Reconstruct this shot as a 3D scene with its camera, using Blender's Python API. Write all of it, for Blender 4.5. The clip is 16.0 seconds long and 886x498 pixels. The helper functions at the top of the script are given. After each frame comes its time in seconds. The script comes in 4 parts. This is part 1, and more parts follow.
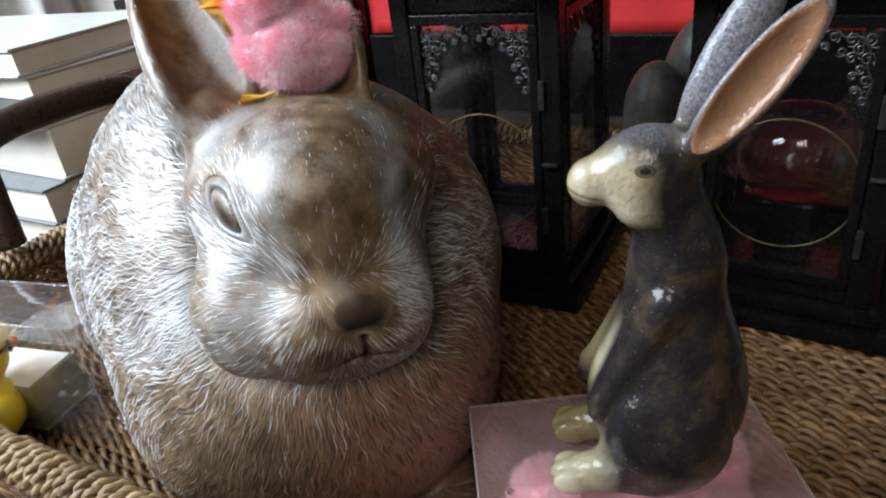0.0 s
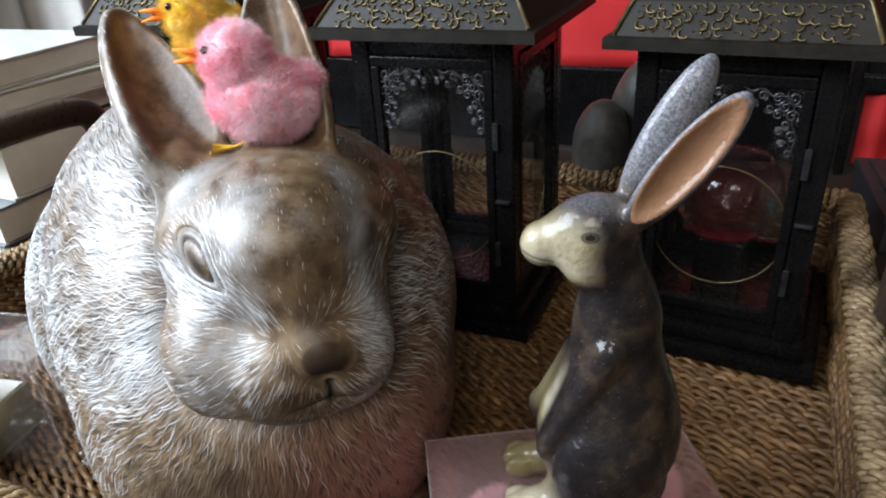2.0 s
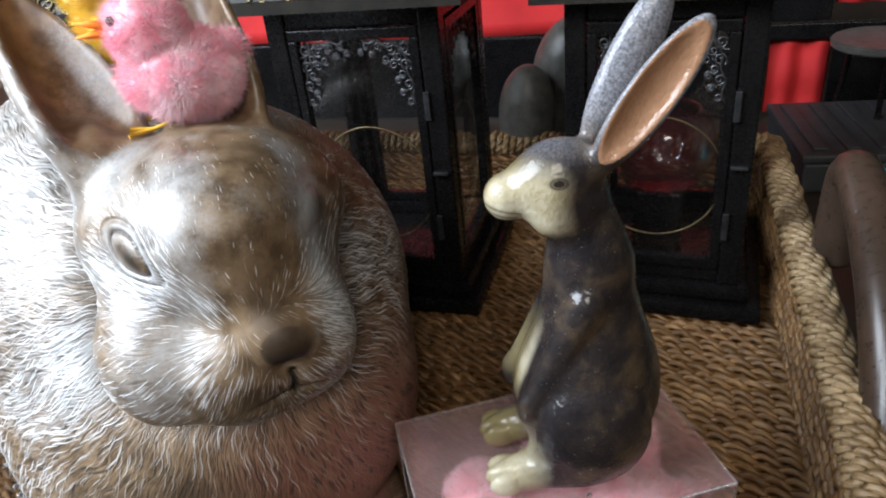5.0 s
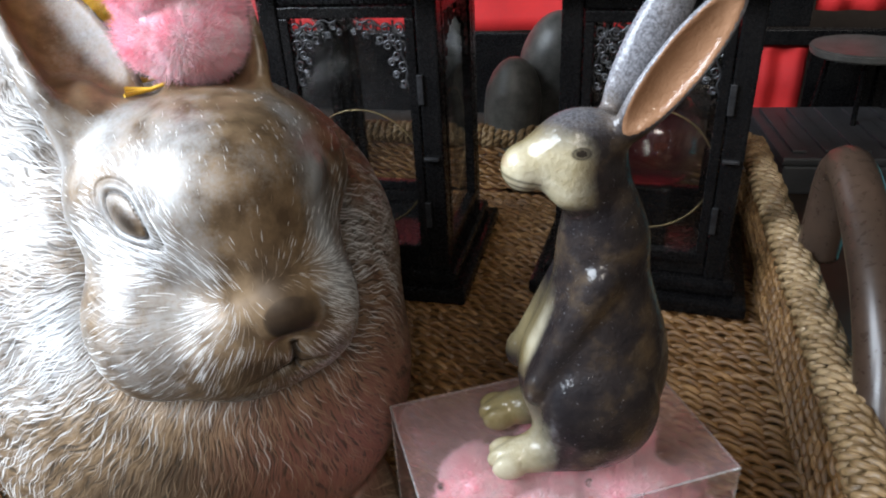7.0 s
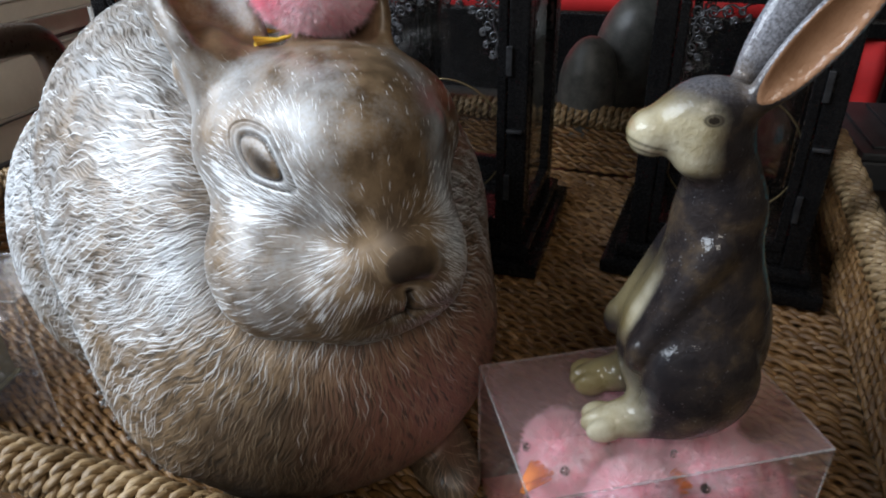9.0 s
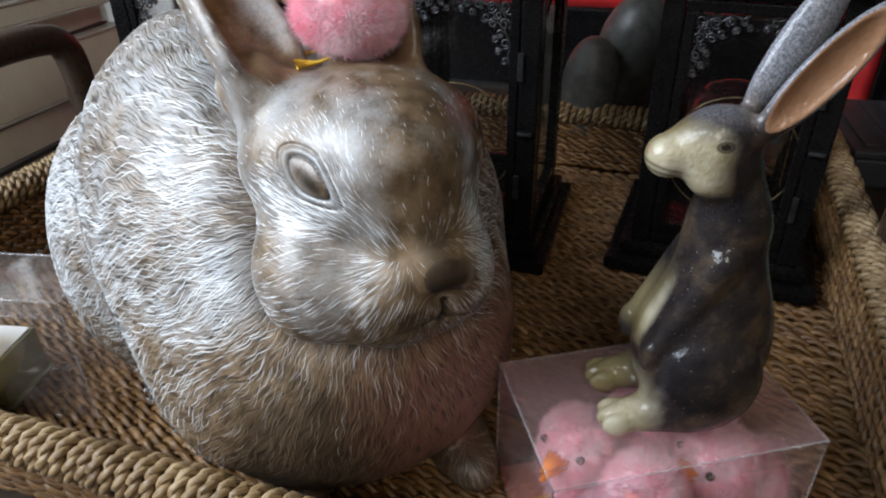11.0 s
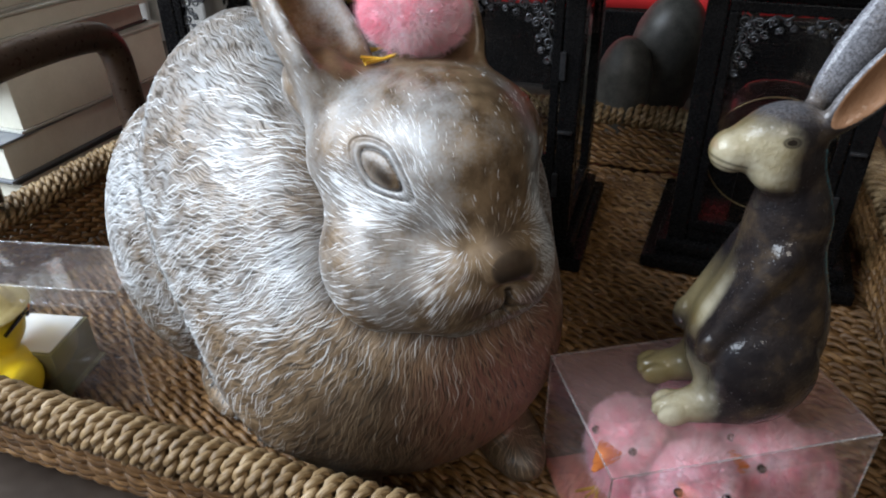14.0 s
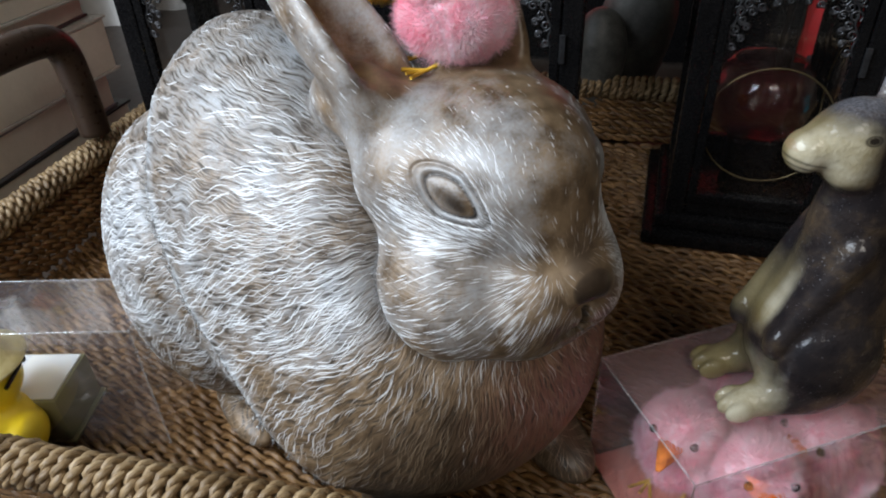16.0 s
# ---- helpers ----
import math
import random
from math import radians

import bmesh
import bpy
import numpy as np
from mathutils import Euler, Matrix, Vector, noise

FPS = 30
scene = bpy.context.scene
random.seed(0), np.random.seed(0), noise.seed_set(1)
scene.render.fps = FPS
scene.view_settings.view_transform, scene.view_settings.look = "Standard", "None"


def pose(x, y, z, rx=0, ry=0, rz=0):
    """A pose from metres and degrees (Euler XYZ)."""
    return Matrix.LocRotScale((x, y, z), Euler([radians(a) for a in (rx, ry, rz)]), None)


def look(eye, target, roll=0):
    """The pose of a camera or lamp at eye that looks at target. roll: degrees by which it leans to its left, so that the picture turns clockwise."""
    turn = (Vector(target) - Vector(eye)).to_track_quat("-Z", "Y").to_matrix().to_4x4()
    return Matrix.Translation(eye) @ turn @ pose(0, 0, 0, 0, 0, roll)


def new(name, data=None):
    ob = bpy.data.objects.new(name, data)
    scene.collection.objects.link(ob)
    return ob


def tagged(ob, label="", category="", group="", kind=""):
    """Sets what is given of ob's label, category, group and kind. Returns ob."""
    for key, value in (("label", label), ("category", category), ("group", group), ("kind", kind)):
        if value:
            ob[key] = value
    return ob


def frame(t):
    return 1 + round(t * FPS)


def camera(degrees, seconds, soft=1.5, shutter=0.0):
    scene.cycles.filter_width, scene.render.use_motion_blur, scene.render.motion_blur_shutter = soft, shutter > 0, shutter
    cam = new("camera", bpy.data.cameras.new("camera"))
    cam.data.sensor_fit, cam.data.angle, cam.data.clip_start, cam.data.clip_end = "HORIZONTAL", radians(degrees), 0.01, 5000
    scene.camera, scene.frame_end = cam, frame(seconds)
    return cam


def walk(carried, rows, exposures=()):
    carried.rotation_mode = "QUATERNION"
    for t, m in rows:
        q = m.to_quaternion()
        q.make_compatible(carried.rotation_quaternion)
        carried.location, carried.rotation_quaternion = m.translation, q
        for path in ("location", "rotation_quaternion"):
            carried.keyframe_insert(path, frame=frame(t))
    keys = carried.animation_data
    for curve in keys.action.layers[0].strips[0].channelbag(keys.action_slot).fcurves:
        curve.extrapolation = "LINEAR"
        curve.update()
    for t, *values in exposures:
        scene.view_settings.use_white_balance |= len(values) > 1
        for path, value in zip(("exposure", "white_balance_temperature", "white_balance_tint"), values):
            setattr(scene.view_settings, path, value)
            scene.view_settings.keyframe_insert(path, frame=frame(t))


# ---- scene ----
cam = camera(65.3, 16.0, soft=2.0)
METRES, EYE, TILT, LEAN, TURN = 0.26, 0.323, -28.0, 6.0, 28.0
ROWS = [
    (0.0, 0.0, 0.0, 0.0, 0.0, 0.0, 0.0),
    (0.5, -0.0175, -0.071, 0.0638, -1.52, -0.21, -0.67),
    (1.0, -0.0198, -0.0871, 0.0779, -1.58, 0.48, -0.88),
    (1.5, -0.0157, -0.0961, 0.0829, -2.69, 1.28, -0.97),
    (2.0, -0.0201, -0.0803, 0.0654, -4.11, 0.92, -0.73),
    (2.5, -0.0352, -0.0502, 0.0474, -5.61, -0.82, 0.51),
    (3.0, -0.0496, -0.0343, 0.0367, -6.97, -1.17, 2.06),
    (3.5, -0.0585, -0.0097, 0.024, -7.66, -0.75, 2.42),
    (4.0, -0.0593, -0.0072, 0.0328, -8.69, -0.89, 3.72),
    (6.5, -0.1161, 0.0259, 0.0082, -12.55, 0.34, 4.45),
    (7.0, -0.1338, 0.0442, -0.0089, -13.21, -0.31, 3.66),
    (7.5, -0.1482, 0.0577, -0.011, -13.42, -0.6, 3.55),
    (8.0, -0.2239, 0.0597, -0.0237, -10.44, -0.24, 1.58),
    (8.5, -0.2386, 0.057, -0.0449, -10.04, -1.39, 0.66),
    (9.0, -0.2577, 0.047, -0.0441, -10.23, -1.59, 0.12),
    (11.5, -0.3493, -0.0375, 0.0134, -10.97, -3.25, 0.17),
    (12.0, -0.3557, -0.0372, 0.0158, -10.85, -3.31, 0.28),
    (12.5, -0.362, -0.0342, 0.0165, -10.67, -3.23, 0.22),
    (13.0, -0.3704, -0.0366, 0.0183, -10.35, -3.23, 0.17),
    (13.5, -0.3859, -0.0348, 0.0094, -9.92, -2.92, -0.14),
    (14.0, -0.4329, -0.0432, -0.0098, -9.97, -2.9, -0.4),
    (14.5, -0.4708, -0.0229, 0.0035, -10.11, -2.55, -0.53),
    (15.0, -0.5064, -0.0043, 0.0343, -11.46, -3.39, 1.67),
    (15.5, -0.57, 0.0396, 0.0711, -14.34, -4.87, 3.21),
    (16.0, -0.6276, 0.0724, 0.0921, -15.58, -6.06, 3.81),
]
EXPOSURES = ((0, 0.25), (2, 0.3), (4, 0.5), (6.5, 0.6), (7.5, 0.6), (8.0, 0.12), (8.4, -0.10), (12, -0.10), (14.5, -0.16), (16, -0.28))
walk(cam, [(t, pose(0, 0, EYE, TILT, LEAN, TURN) @ pose(METRES * x, METRES * y, METRES * z, 90 + pitch, roll, yaw)) for t, x, y, z, yaw, pitch, roll in ROWS], exposures=EXPOSURES)

# ---- world and light ----
world = bpy.data.worlds.new("room_air")
scene.world = world
world.use_nodes = True
world.node_tree.nodes["Background"].inputs[0].default_value = (0.55, 0.65, 0.8, 1)
world.node_tree.nodes["Background"].inputs[1].default_value = 0.3


def area_lamp(name, m, sx, sy, watts, colour):
    d = bpy.data.lights.new(name, "AREA")
    d.shape, d.size, d.size_y, d.energy, d.color = "RECTANGLE", sx, sy, watts, colour
    ob = new(name, d)
    ob.matrix_world = m
    return ob


# daylight in the window opening to the left
area_lamp("window_daylight", look((-1.15, -0.34, 1.02), (-0.25, 0.22, 0.14)), 1.1, 0.9, 52, (0.81, 0.92, 1.05))
# unseen fill light added behind the camera; no window is known there
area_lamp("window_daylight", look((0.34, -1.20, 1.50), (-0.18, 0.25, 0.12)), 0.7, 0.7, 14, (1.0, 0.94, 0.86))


# ---- materials ----
class Mat:
    """A node material, with short calls for the usual nodes."""

    def __init__(self, name, rough=0.6, metal=0.0, spec=0.5):
        self.m = bpy.data.materials.new(name)
        self.m.use_nodes = True
        self.t = self.m.node_tree
        self.b = self.t.nodes["Principled BSDF"]
        self.b.inputs["Roughness"].default_value = rough
        self.b.inputs["Metallic"].default_value = metal
        self.b.inputs["Specular IOR Level"].default_value = spec

    def n(self, kind, **values):
        node = self.t.nodes.new(kind)
        for key, value in values.items():
            node.inputs[key].default_value = value
        return node

    def link(self, a, b):
        self.t.links.new(a, b)

    def coords(self, kind="Object"):
        return self.n("ShaderNodeTexCoord").outputs[kind]

    def attr(self, name):
        node = self.n("ShaderNodeAttribute")
        node.attribute_name = name
        return node.outputs["Vector"]

    def noise(self, vec, scale, detail=4.0, rough=0.6, distort=0.0):
        node = self.n("ShaderNodeTexNoise", Scale=scale, Detail=detail, Roughness=rough, Distortion=distort)
        self.link(vec, node.inputs["Vector"])
        return node.outputs["Fac"]

    def ramp(self, fac, *stops):
        node = self.n("ShaderNodeValToRGB")
        e = node.color_ramp.elements
        while len(e) < len(stops):
            e.new(0.5)
        for el, (p, c) in zip(e, stops):
            el.position, el.color = p, (*c, 1) if len(c) == 3 else c
        self.link(fac, node.inputs["Fac"])
        return node.outputs["Color"]

    def mix(self, fac, a, b, kind="MIX"):
        node = self.n("ShaderNodeMix")
        node.data_type, node.blend_type = "RGBA", kind
        for value, k in ((fac, 0), (a, 6), (b, 7)):
            if hasattr(value, "is_linked"):
                self.link(value, node.inputs[k])
            elif k == 0:
                node.inputs[0].default_value = value
            else:
                node.inputs[k].default_value = (*value, 1)
        return node.outputs[2]

    def math(self, op, a, b=0.0):
        node = self.n("ShaderNodeMath")
        node.operation = op
        for k, value in enumerate((a, b)):
            if hasattr(value, "is_linked"):
                self.link(value, node.inputs[k])
            else:
                node.inputs[k].default_value = value
        return node.outputs[0]

    def bump(self, height, strength=0.3, distance=0.001, under=None):
        node = self.n("ShaderNodeBump", Strength=strength, Distance=distance)
        self.link(height, node.inputs["Height"])
        if under:
            self.link(under, node.inputs["Normal"])
        self.link(node.outputs[0], self.b.inputs["Normal"])
        return node.outputs[0]

    def colour(self, c):
        if hasattr(c, "is_linked"):
            self.link(c, self.b.inputs["Base Color"])
        else:
            self.b.inputs["Base Color"].default_value = (*c, 1)
        return self

    def rough(self, s):
        self.link(s, self.b.inputs["Roughness"])
        return self


def speckled(name, dark, light, scale, rough=0.6, bump=0.2, metal=0.0, spec=0.5, distance=0.001):
    """A plain surface with variation at two scales."""
    k = Mat(name, rough, metal, spec)
    v = k.coords()
    big, fine = k.noise(v, scale), k.noise(v, scale * 9, 3)
    f = k.math("ADD", k.math("MULTIPLY", big, 0.65), k.math("MULTIPLY", fine, 0.35))
    k.colour(k.ramp(f, (0.3, dark), (0.7, light)))
    k.rough(k.math("ADD", k.math("MULTIPLY", fine, 0.25), rough - 0.12))
    k.bump(f, bump, distance)
    return k.m


def rope_material(name, dark, mid, light):
    k = Mat(name, 0.42, 0, 0.45)
    v = k.coords()
    rnd = k.n("ShaderNodeObjectInfo").outputs["Random"]
    shift = k.n("ShaderNodeVectorMath")
    k.link(v, shift.inputs[0])
    comb = k.n("ShaderNodeCombineXYZ")
    k.link(k.math("MULTIPLY", rnd, 7.0), comb.inputs[0])
    k.link(comb.outputs[0], shift.inputs[1])
    p = shift.outputs[0]
    fibre = k.noise(k.attr("twist"), 1.0, 3, 0.6)
    patch = k.noise(p, 38, 3)
    f = k.math("ADD", k.math("MULTIPLY", fibre, 0.5), k.math("MULTIPLY", patch, 0.5))
    k.colour(k.ramp(f, (0.32, dark), (0.5, mid), (0.68, light)))
    k.bump(fibre, 0.6, 0.0012)
    return k.m


rope_floor_mat = rope_material("seagrass_rope", (0.030, 0.013, 0.0045), (0.145, 0.070, 0.022), (0.37, 0.21, 0.085))
rope_rim_mat = rope_material("seagrass_rope_light", (0.055, 0.030, 0.012), (0.22, 0.14, 0.065), (0.48, 0.35, 0.20))


def fur_material():
    """Cast resin: a mottled brown wash, silver dragged over the raised locks of hair."""
    k = Mat("antiqued_resin", 0.42, 0.0, 0.5)
    f, p = k.attr("fur"), k.coords()
    strand = k.noise(f, 0.6, 2.0, 0.5, 0.2)
    patch = k.noise(p, 24, 3)
    broad = k.noise(p, 10, 2)
    grime = k.noise(p, 85, 4)
    fine = k.noise(p, 620, 2)
    sep, lock = k.n("ShaderNodeSeparateXYZ"), k.n("ShaderNodeSeparateXYZ")
    k.link(k.attr("tone_mask"), sep.inputs[0])
    k.link(k.attr("lock"), lock.inputs[0])
    white, pink, groove = sep.outputs
    crest, chance = lock.outputs[0], lock.outputs[1]
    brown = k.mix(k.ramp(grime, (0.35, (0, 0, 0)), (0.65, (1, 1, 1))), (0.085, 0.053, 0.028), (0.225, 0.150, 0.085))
    # deep brown where silver is least, so the painted underside shade shows
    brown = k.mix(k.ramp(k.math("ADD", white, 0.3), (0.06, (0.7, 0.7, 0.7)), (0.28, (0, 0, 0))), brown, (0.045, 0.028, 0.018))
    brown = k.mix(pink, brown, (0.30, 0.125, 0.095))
    wash = k.math("ADD", white, k.math("MULTIPLY", k.math("SUBTRACT", patch, 0.5), 1.6))
    wash = k.math("ADD", wash, k.math("MULTIPLY", k.math("SUBTRACT", broad, 0.5), 0.7))
    tone = k.math("ADD", wash, k.math("MULTIPLY", k.math("SUBTRACT", k.math("ADD", grime, fine), 1.0), 0.55))
    hair = k.math("MULTIPLY", k.math("SUBTRACT", strand, 0.5), groove)
    tone = k.math("ADD", tone, k.math("MULTIPLY", hair, 0.9))
    c = k.mix(k.ramp(tone, (0.30, (0, 0, 0)), (0.62, (0.45, 0.45, 0.45)), (0.98, (1, 1, 1))), brown, (0.30, 0.305, 0.31))
    low = k.ramp(k.math("ADD", k.math("MULTIPLY", hair, 2.6), 0.5), (0.10, (1, 1, 1)), (0.46, (0, 0, 0)))
    c = k.mix(k.math("MULTIPLY", low, 0.85), c, (0.028, 0.021, 0.015))
    # the locks take more of the silver than the ground between them
    take = k.math("ADD", k.math("MULTIPLY", wash, 1.1), k.math("MULTIPLY", chance, 0.85))
    tip = k.mix(k.ramp(take, (0.30, (0, 0, 0)), (1.10, (1, 1, 1))), k.mix(0.5, brown, (0.32, 0.24, 0.16)), (0.76, 0.775, 0.79))
    c = k.mix(crest, c, tip)
    # dark paint of eyes, nose and mouth, together with the painted crease shade
    ink_and_shade = k.ramp(k.math("MULTIPLY", pink, -1.0), (0.0, (0, 0, 0)), (0.75, (1, 1, 1)))
    c = k.mix(ink_and_shade, c, (0.012, 0.009, 0.008))
    k.link(k.ramp(ink_and_shade, (0.0, (0.5, 0.5, 0.5)), (0.8, (0.25, 0.25, 0.25))), k.b.inputs["Specular IOR Level"])
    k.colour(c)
    k.rough(k.ramp(grime, (0.3, (0.34, 0.34, 0.34)), (0.7, (0.50, 0.50, 0.50))))
    k.bump(k.math("ADD", k.math("MULTIPLY", strand, groove), k.math("MULTIPLY", fine, 0.10)), 0.55, 0.0015)
    k.b.inputs["Metallic"].default_value = 0.08
    return k.m


def hare_material():
    """Glazed ceramic: cream muzzle and chest, grey-black speckled coat, peach ear hollows."""
    k = Mat("speckled_glaze", 0.55, 0, 0.1)
    p = k.coords()
    sep = k.n("ShaderNodeSeparateXYZ")
    k.link(k.attr("tone_mask"), sep.inputs[0])
    cream, peach, dark = sep.outputs
    wob = k.math("MULTIPLY", k.math("SUBTRACT", k.noise(p, 70, 3), 0.5), 0.5)
    cloud = k.noise(p, 55, 4)
    fine = k.noise(p, 900, 2)
    coat = k.ramp(cloud, (0.36, (0.010, 0.008, 0.009)), (0.50, (0.020, 0.015, 0.014)), (0.70, (0.070, 0.047, 0.027)))
    spot = k.noise(p, 30, 3)
    dots = k.ramp(k.math("ADD", fine, k.math("MULTIPLY", k.math("SUBTRACT", spot, 0.5), 0.25)), (0.68, (0, 0, 0)), (0.74, (1, 1, 1)))
    coat = k.mix(k.math("MULTIPLY", dots, 0.30), coat, (0.46, 0.45, 0.47))
    height = k.n("ShaderNodeSeparateXYZ")
    k.link(p, height.inputs[0])
    frost = k.ramp(height.outputs[2], (0.148, (0, 0, 0)), (0.165, (1, 1, 1)))
    coat = k.mix(k.math("MULTIPLY", frost, k.ramp(k.noise(p, 950, 3), (0.36, (0.25, 0.25, 0.25)), (0.64, (0.70, 0.70, 0.70)))), coat, (0.32, 0.325, 0.36))
    milk = k.mix(k.ramp(cloud, (0.4, (0, 0, 0)), (0.7, (1, 1, 1))), (0.42, 0.375, 0.27), (0.24, 0.19, 0.09))
    # far half of the cream goes olive, its shade mixed into the glaze colour
    milk = k.mix(k.ramp(height.outputs[1], (0.0, (0.8, 0.8, 0.8)), (0.004, (0, 0, 0))), milk, (0.13, 0.095, 0.032))
    edge = k.ramp(k.math("ADD", cream, wob), (0.12, (0, 0, 0)), (0.95, (1, 1, 1)))
    c = k.mix(edge, coat, milk)
    c = k.mix(k.ramp(k.math("ADD", peach, k.math("MULTIPLY", wob, 0.3)), (0.4, (0, 0, 0)), (0.6, (1, 1, 1))), c, k.mix(k.noise(p, 90, 3), (0.19, 0.093, 0.045), (0.35, 0.19, 0.11)))
    c = k.mix(dark, c, (0.012, 0.008, 0.006))
    k.colour(c)
    k.bump(k.math("ADD", k.noise(p, 480, 3), k.math("MULTIPLY", dots, 0.35)), 0.6, 0.0010)
    beads = k.n("ShaderNodeBump", Strength=0.45, Distance=0.0009)
    k.link(k.noise(p, 380, 2), beads.inputs["Height"])
    k.link(beads.outputs[0], k.b.inputs["Coat Normal"])
    k.b.inputs["Coat Weight"].default_value = 0.6
    k.b.inputs["Coat Roughness"].default_value = 0.035
    return k.m


def fluff_material(name, deep, light):
    k = Mat(name, 0.9, 0, 0.2)
    p = k.coords()
    f = k.math("ADD", k.math("MULTIPLY", k.noise(p, 60, 3), 0.6), k.math("MULTIPLY", k.noise(p, 600, 3), 0.4))
    k.colour(k.ramp(f, (0.36, deep), (0.62, light)))
    k.b.inputs["Subsurface Weight"].default_value = 0.35
    k.b.inputs["Subsurface Radius"].default_value = (0.014, 0.008, 0.008)
    k.b.inputs["Sheen Weight"].default_value = 1.0
    return k.m


def clear_material(name, tint, rough=0.03, alpha=0.12):
    """Thin clear plastic: mostly see-through, with sharp reflections and faint scuffs."""
    k = Mat(name, rough, 0, 0.6)
    p = k.coords()
    scuff = k.ramp(k.noise(p, 30, 6, 0.7), (0.5, (alpha, alpha, alpha)), (0.8, (alpha + 0.05,) * 3))
    k.colour(tint)
    trans, lay = k.n("ShaderNodeBsdfTransparent"), k.n("ShaderNodeMixShader")
    k.link(scuff, lay.inputs[0])
    k.link(trans.outputs[0], lay.inputs[1])
    gloss = k.n("ShaderNodeBsdfGlossy", Roughness=rough)
    gloss.inputs["Color"].default_value = (1, 1, 1, 1)
    body = k.n("ShaderNodeMixShader")
    fres = k.n("ShaderNodeLayerWeight", Blend=0.5)
    k.link(lay.outputs[0], body.inputs[1])
    k.link(k.b.outputs[0], lay.inputs[2])
    k.link(k.math("ADD", k.math("MULTIPLY", k.math("POWER", fres.outputs["Facing"], 3.5), 0.75), 0.035), body.inputs[0])
    k.link(gloss.outputs[0], body.inputs[2])
    k.link(body.outputs[0], k.t.nodes["Material Output"].inputs["Surface"])
    return k.m


rabbit_mat, hare_mat = fur_material(), hare_material()
pink_fluff = fluff_material("pink_fluff", (1.0, 0.32, 0.44), (1.0, 0.77, 0.82))
yellow_fluff = fluff_material("yellow_fluff", (0.92, 0.58, 0.02), (0.98, 0.76, 0.06))
acetate = clear_material("clear_acetate", (0.85, 0.75, 0.77), 0.04, 0.02)
glass = clear_material("lantern_glass", (0.012, 0.012, 0.012), 0.02, 0.05)
black_lacquer = speckled("black_lacquer", (0.002, 0.002, 0.0024), (0.007, 0.0065, 0.0065), 40, 0.26, 0.12, 0.0, 0.22)
worn_brass = speckled("worn_brass", (0.022, 0.016, 0.008), (0.21, 0.155, 0.07), 120, 0.4, 0.2, 0.7)
roof_metal = speckled("roof_metal", (0.004, 0.0036, 0.003), (0.022, 0.018, 0.013), 60, 0.5, 0.3, 0.0, 0.2)
pewter = speckled("pewter_scroll", (0.022, 0.022, 0.024), (0.095, 0.095, 0.10), 150, 0.35, 0.2, 0.8)
dark_wood = speckled("dark_varnished_wood", (0.022, 0.014, 0.010), (0.06, 0.036, 0.024), 25, 0.3, 0.1)
salmon_card = speckled("salmon_card", (0.55, 0.19, 0.15), (0.66, 0.26, 0.20), 30, 0.6, 0.05)
white_card = speckled("white_card", (0.66, 0.66, 0.64), (0.78, 0.78, 0.75), 30, 0.6, 0.05)
olive_card = speckled("olive_card", (0.12, 0.12, 0.05), (0.2, 0.19, 0.09), 30, 0.6, 0.05)
orange_felt = speckled("orange_felt", (0.90, 0.20, 0.012), (0.95, 0.28, 0.02), 200, 0.8, 0.2)
yellow_felt = speckled("yellow_wire", (0.7, 0.42, 0.03), (0.8, 0.5, 0.05), 200, 0.6, 0.2)
bead_black = speckled("black_bead", (0.004, 0.004, 0.005), (0.01, 0.01, 0.012), 90, 0.15, 0.02)
duck_yellow = speckled("duck_vinyl", (0.80, 0.55, 0.02), (0.88, 0.62, 0.03), 40, 0.35, 0.05)
straw = speckled("straw_hat", (0.62, 0.48, 0.18), (0.80, 0.68, 0.36), 300, 0.8, 0.5)
grey_stone = speckled("grey_stone", (0.030, 0.030, 0.028), (0.125, 0.120, 0.108), 90, 0.38, 0.5)
red_cloth = speckled("red_cloth", (0.42, 0.010, 0.012), (0.56, 0.016, 0.016), 20, 0.75, 0.3)
paper = speckled("book_pages", (0.70, 0.67, 0.56), (0.82, 0.79, 0.68), 40, 0.8, 0.3)
cover_dark = speckled("dark_book_cover", (0.03, 0.03, 0.032), (0.07, 0.07, 0.07), 50, 0.35, 0.1)
cover_grey = speckled("grey_book_cover", (0.14, 0.15, 0.17), (0.22, 0.23, 0.25), 50, 0.35, 0.08)
cover_pale = speckled("pale_book_cover", (0.50, 0.50, 0.46), (0.68, 0.68, 0.62), 40, 0.3, 0.08)
dark_table = speckled("dark_table", (0.018, 0.012, 0.009), (0.05, 0.034, 0.024), 9, 0.4, 0.15)
wall_paint = speckled("wall_paint", (0.13, 0.11, 0.085), (0.17, 0.145, 0.115), 5, 0.8, 0.1)
floor_boards = speckled("floor_boards", (0.05, 0.033, 0.022), (0.10, 0.07, 0.045), 8, 0.5, 0.1)
wine_glass = clear_material("wine_red_glass", (0.05, 0.006, 0.008), 0.02, 0.22)
grey_plastic = speckled("grey_plastic", (0.018, 0.019, 0.021), (0.05, 0.05, 0.053), 45, 0.45, 0.1)
teal_card = speckled("teal_card", (0.03, 0.36, 0.42), (0.06, 0.48, 0.55), 40, 0.5, 0.05)


# ---- mesh helpers ----
def mesh_object(name, me, mat, parent=None, label="", smooth=True):
    me.materials.clear()
    me.materials.append(mat)
    if smooth:
        me.polygons.foreach_set("use_smooth", [True] * len(me.polygons))
    ob = new(name, me)
    if parent is not None:
        ob.parent = parent
    if label:
        ob["label"] = label
    return ob


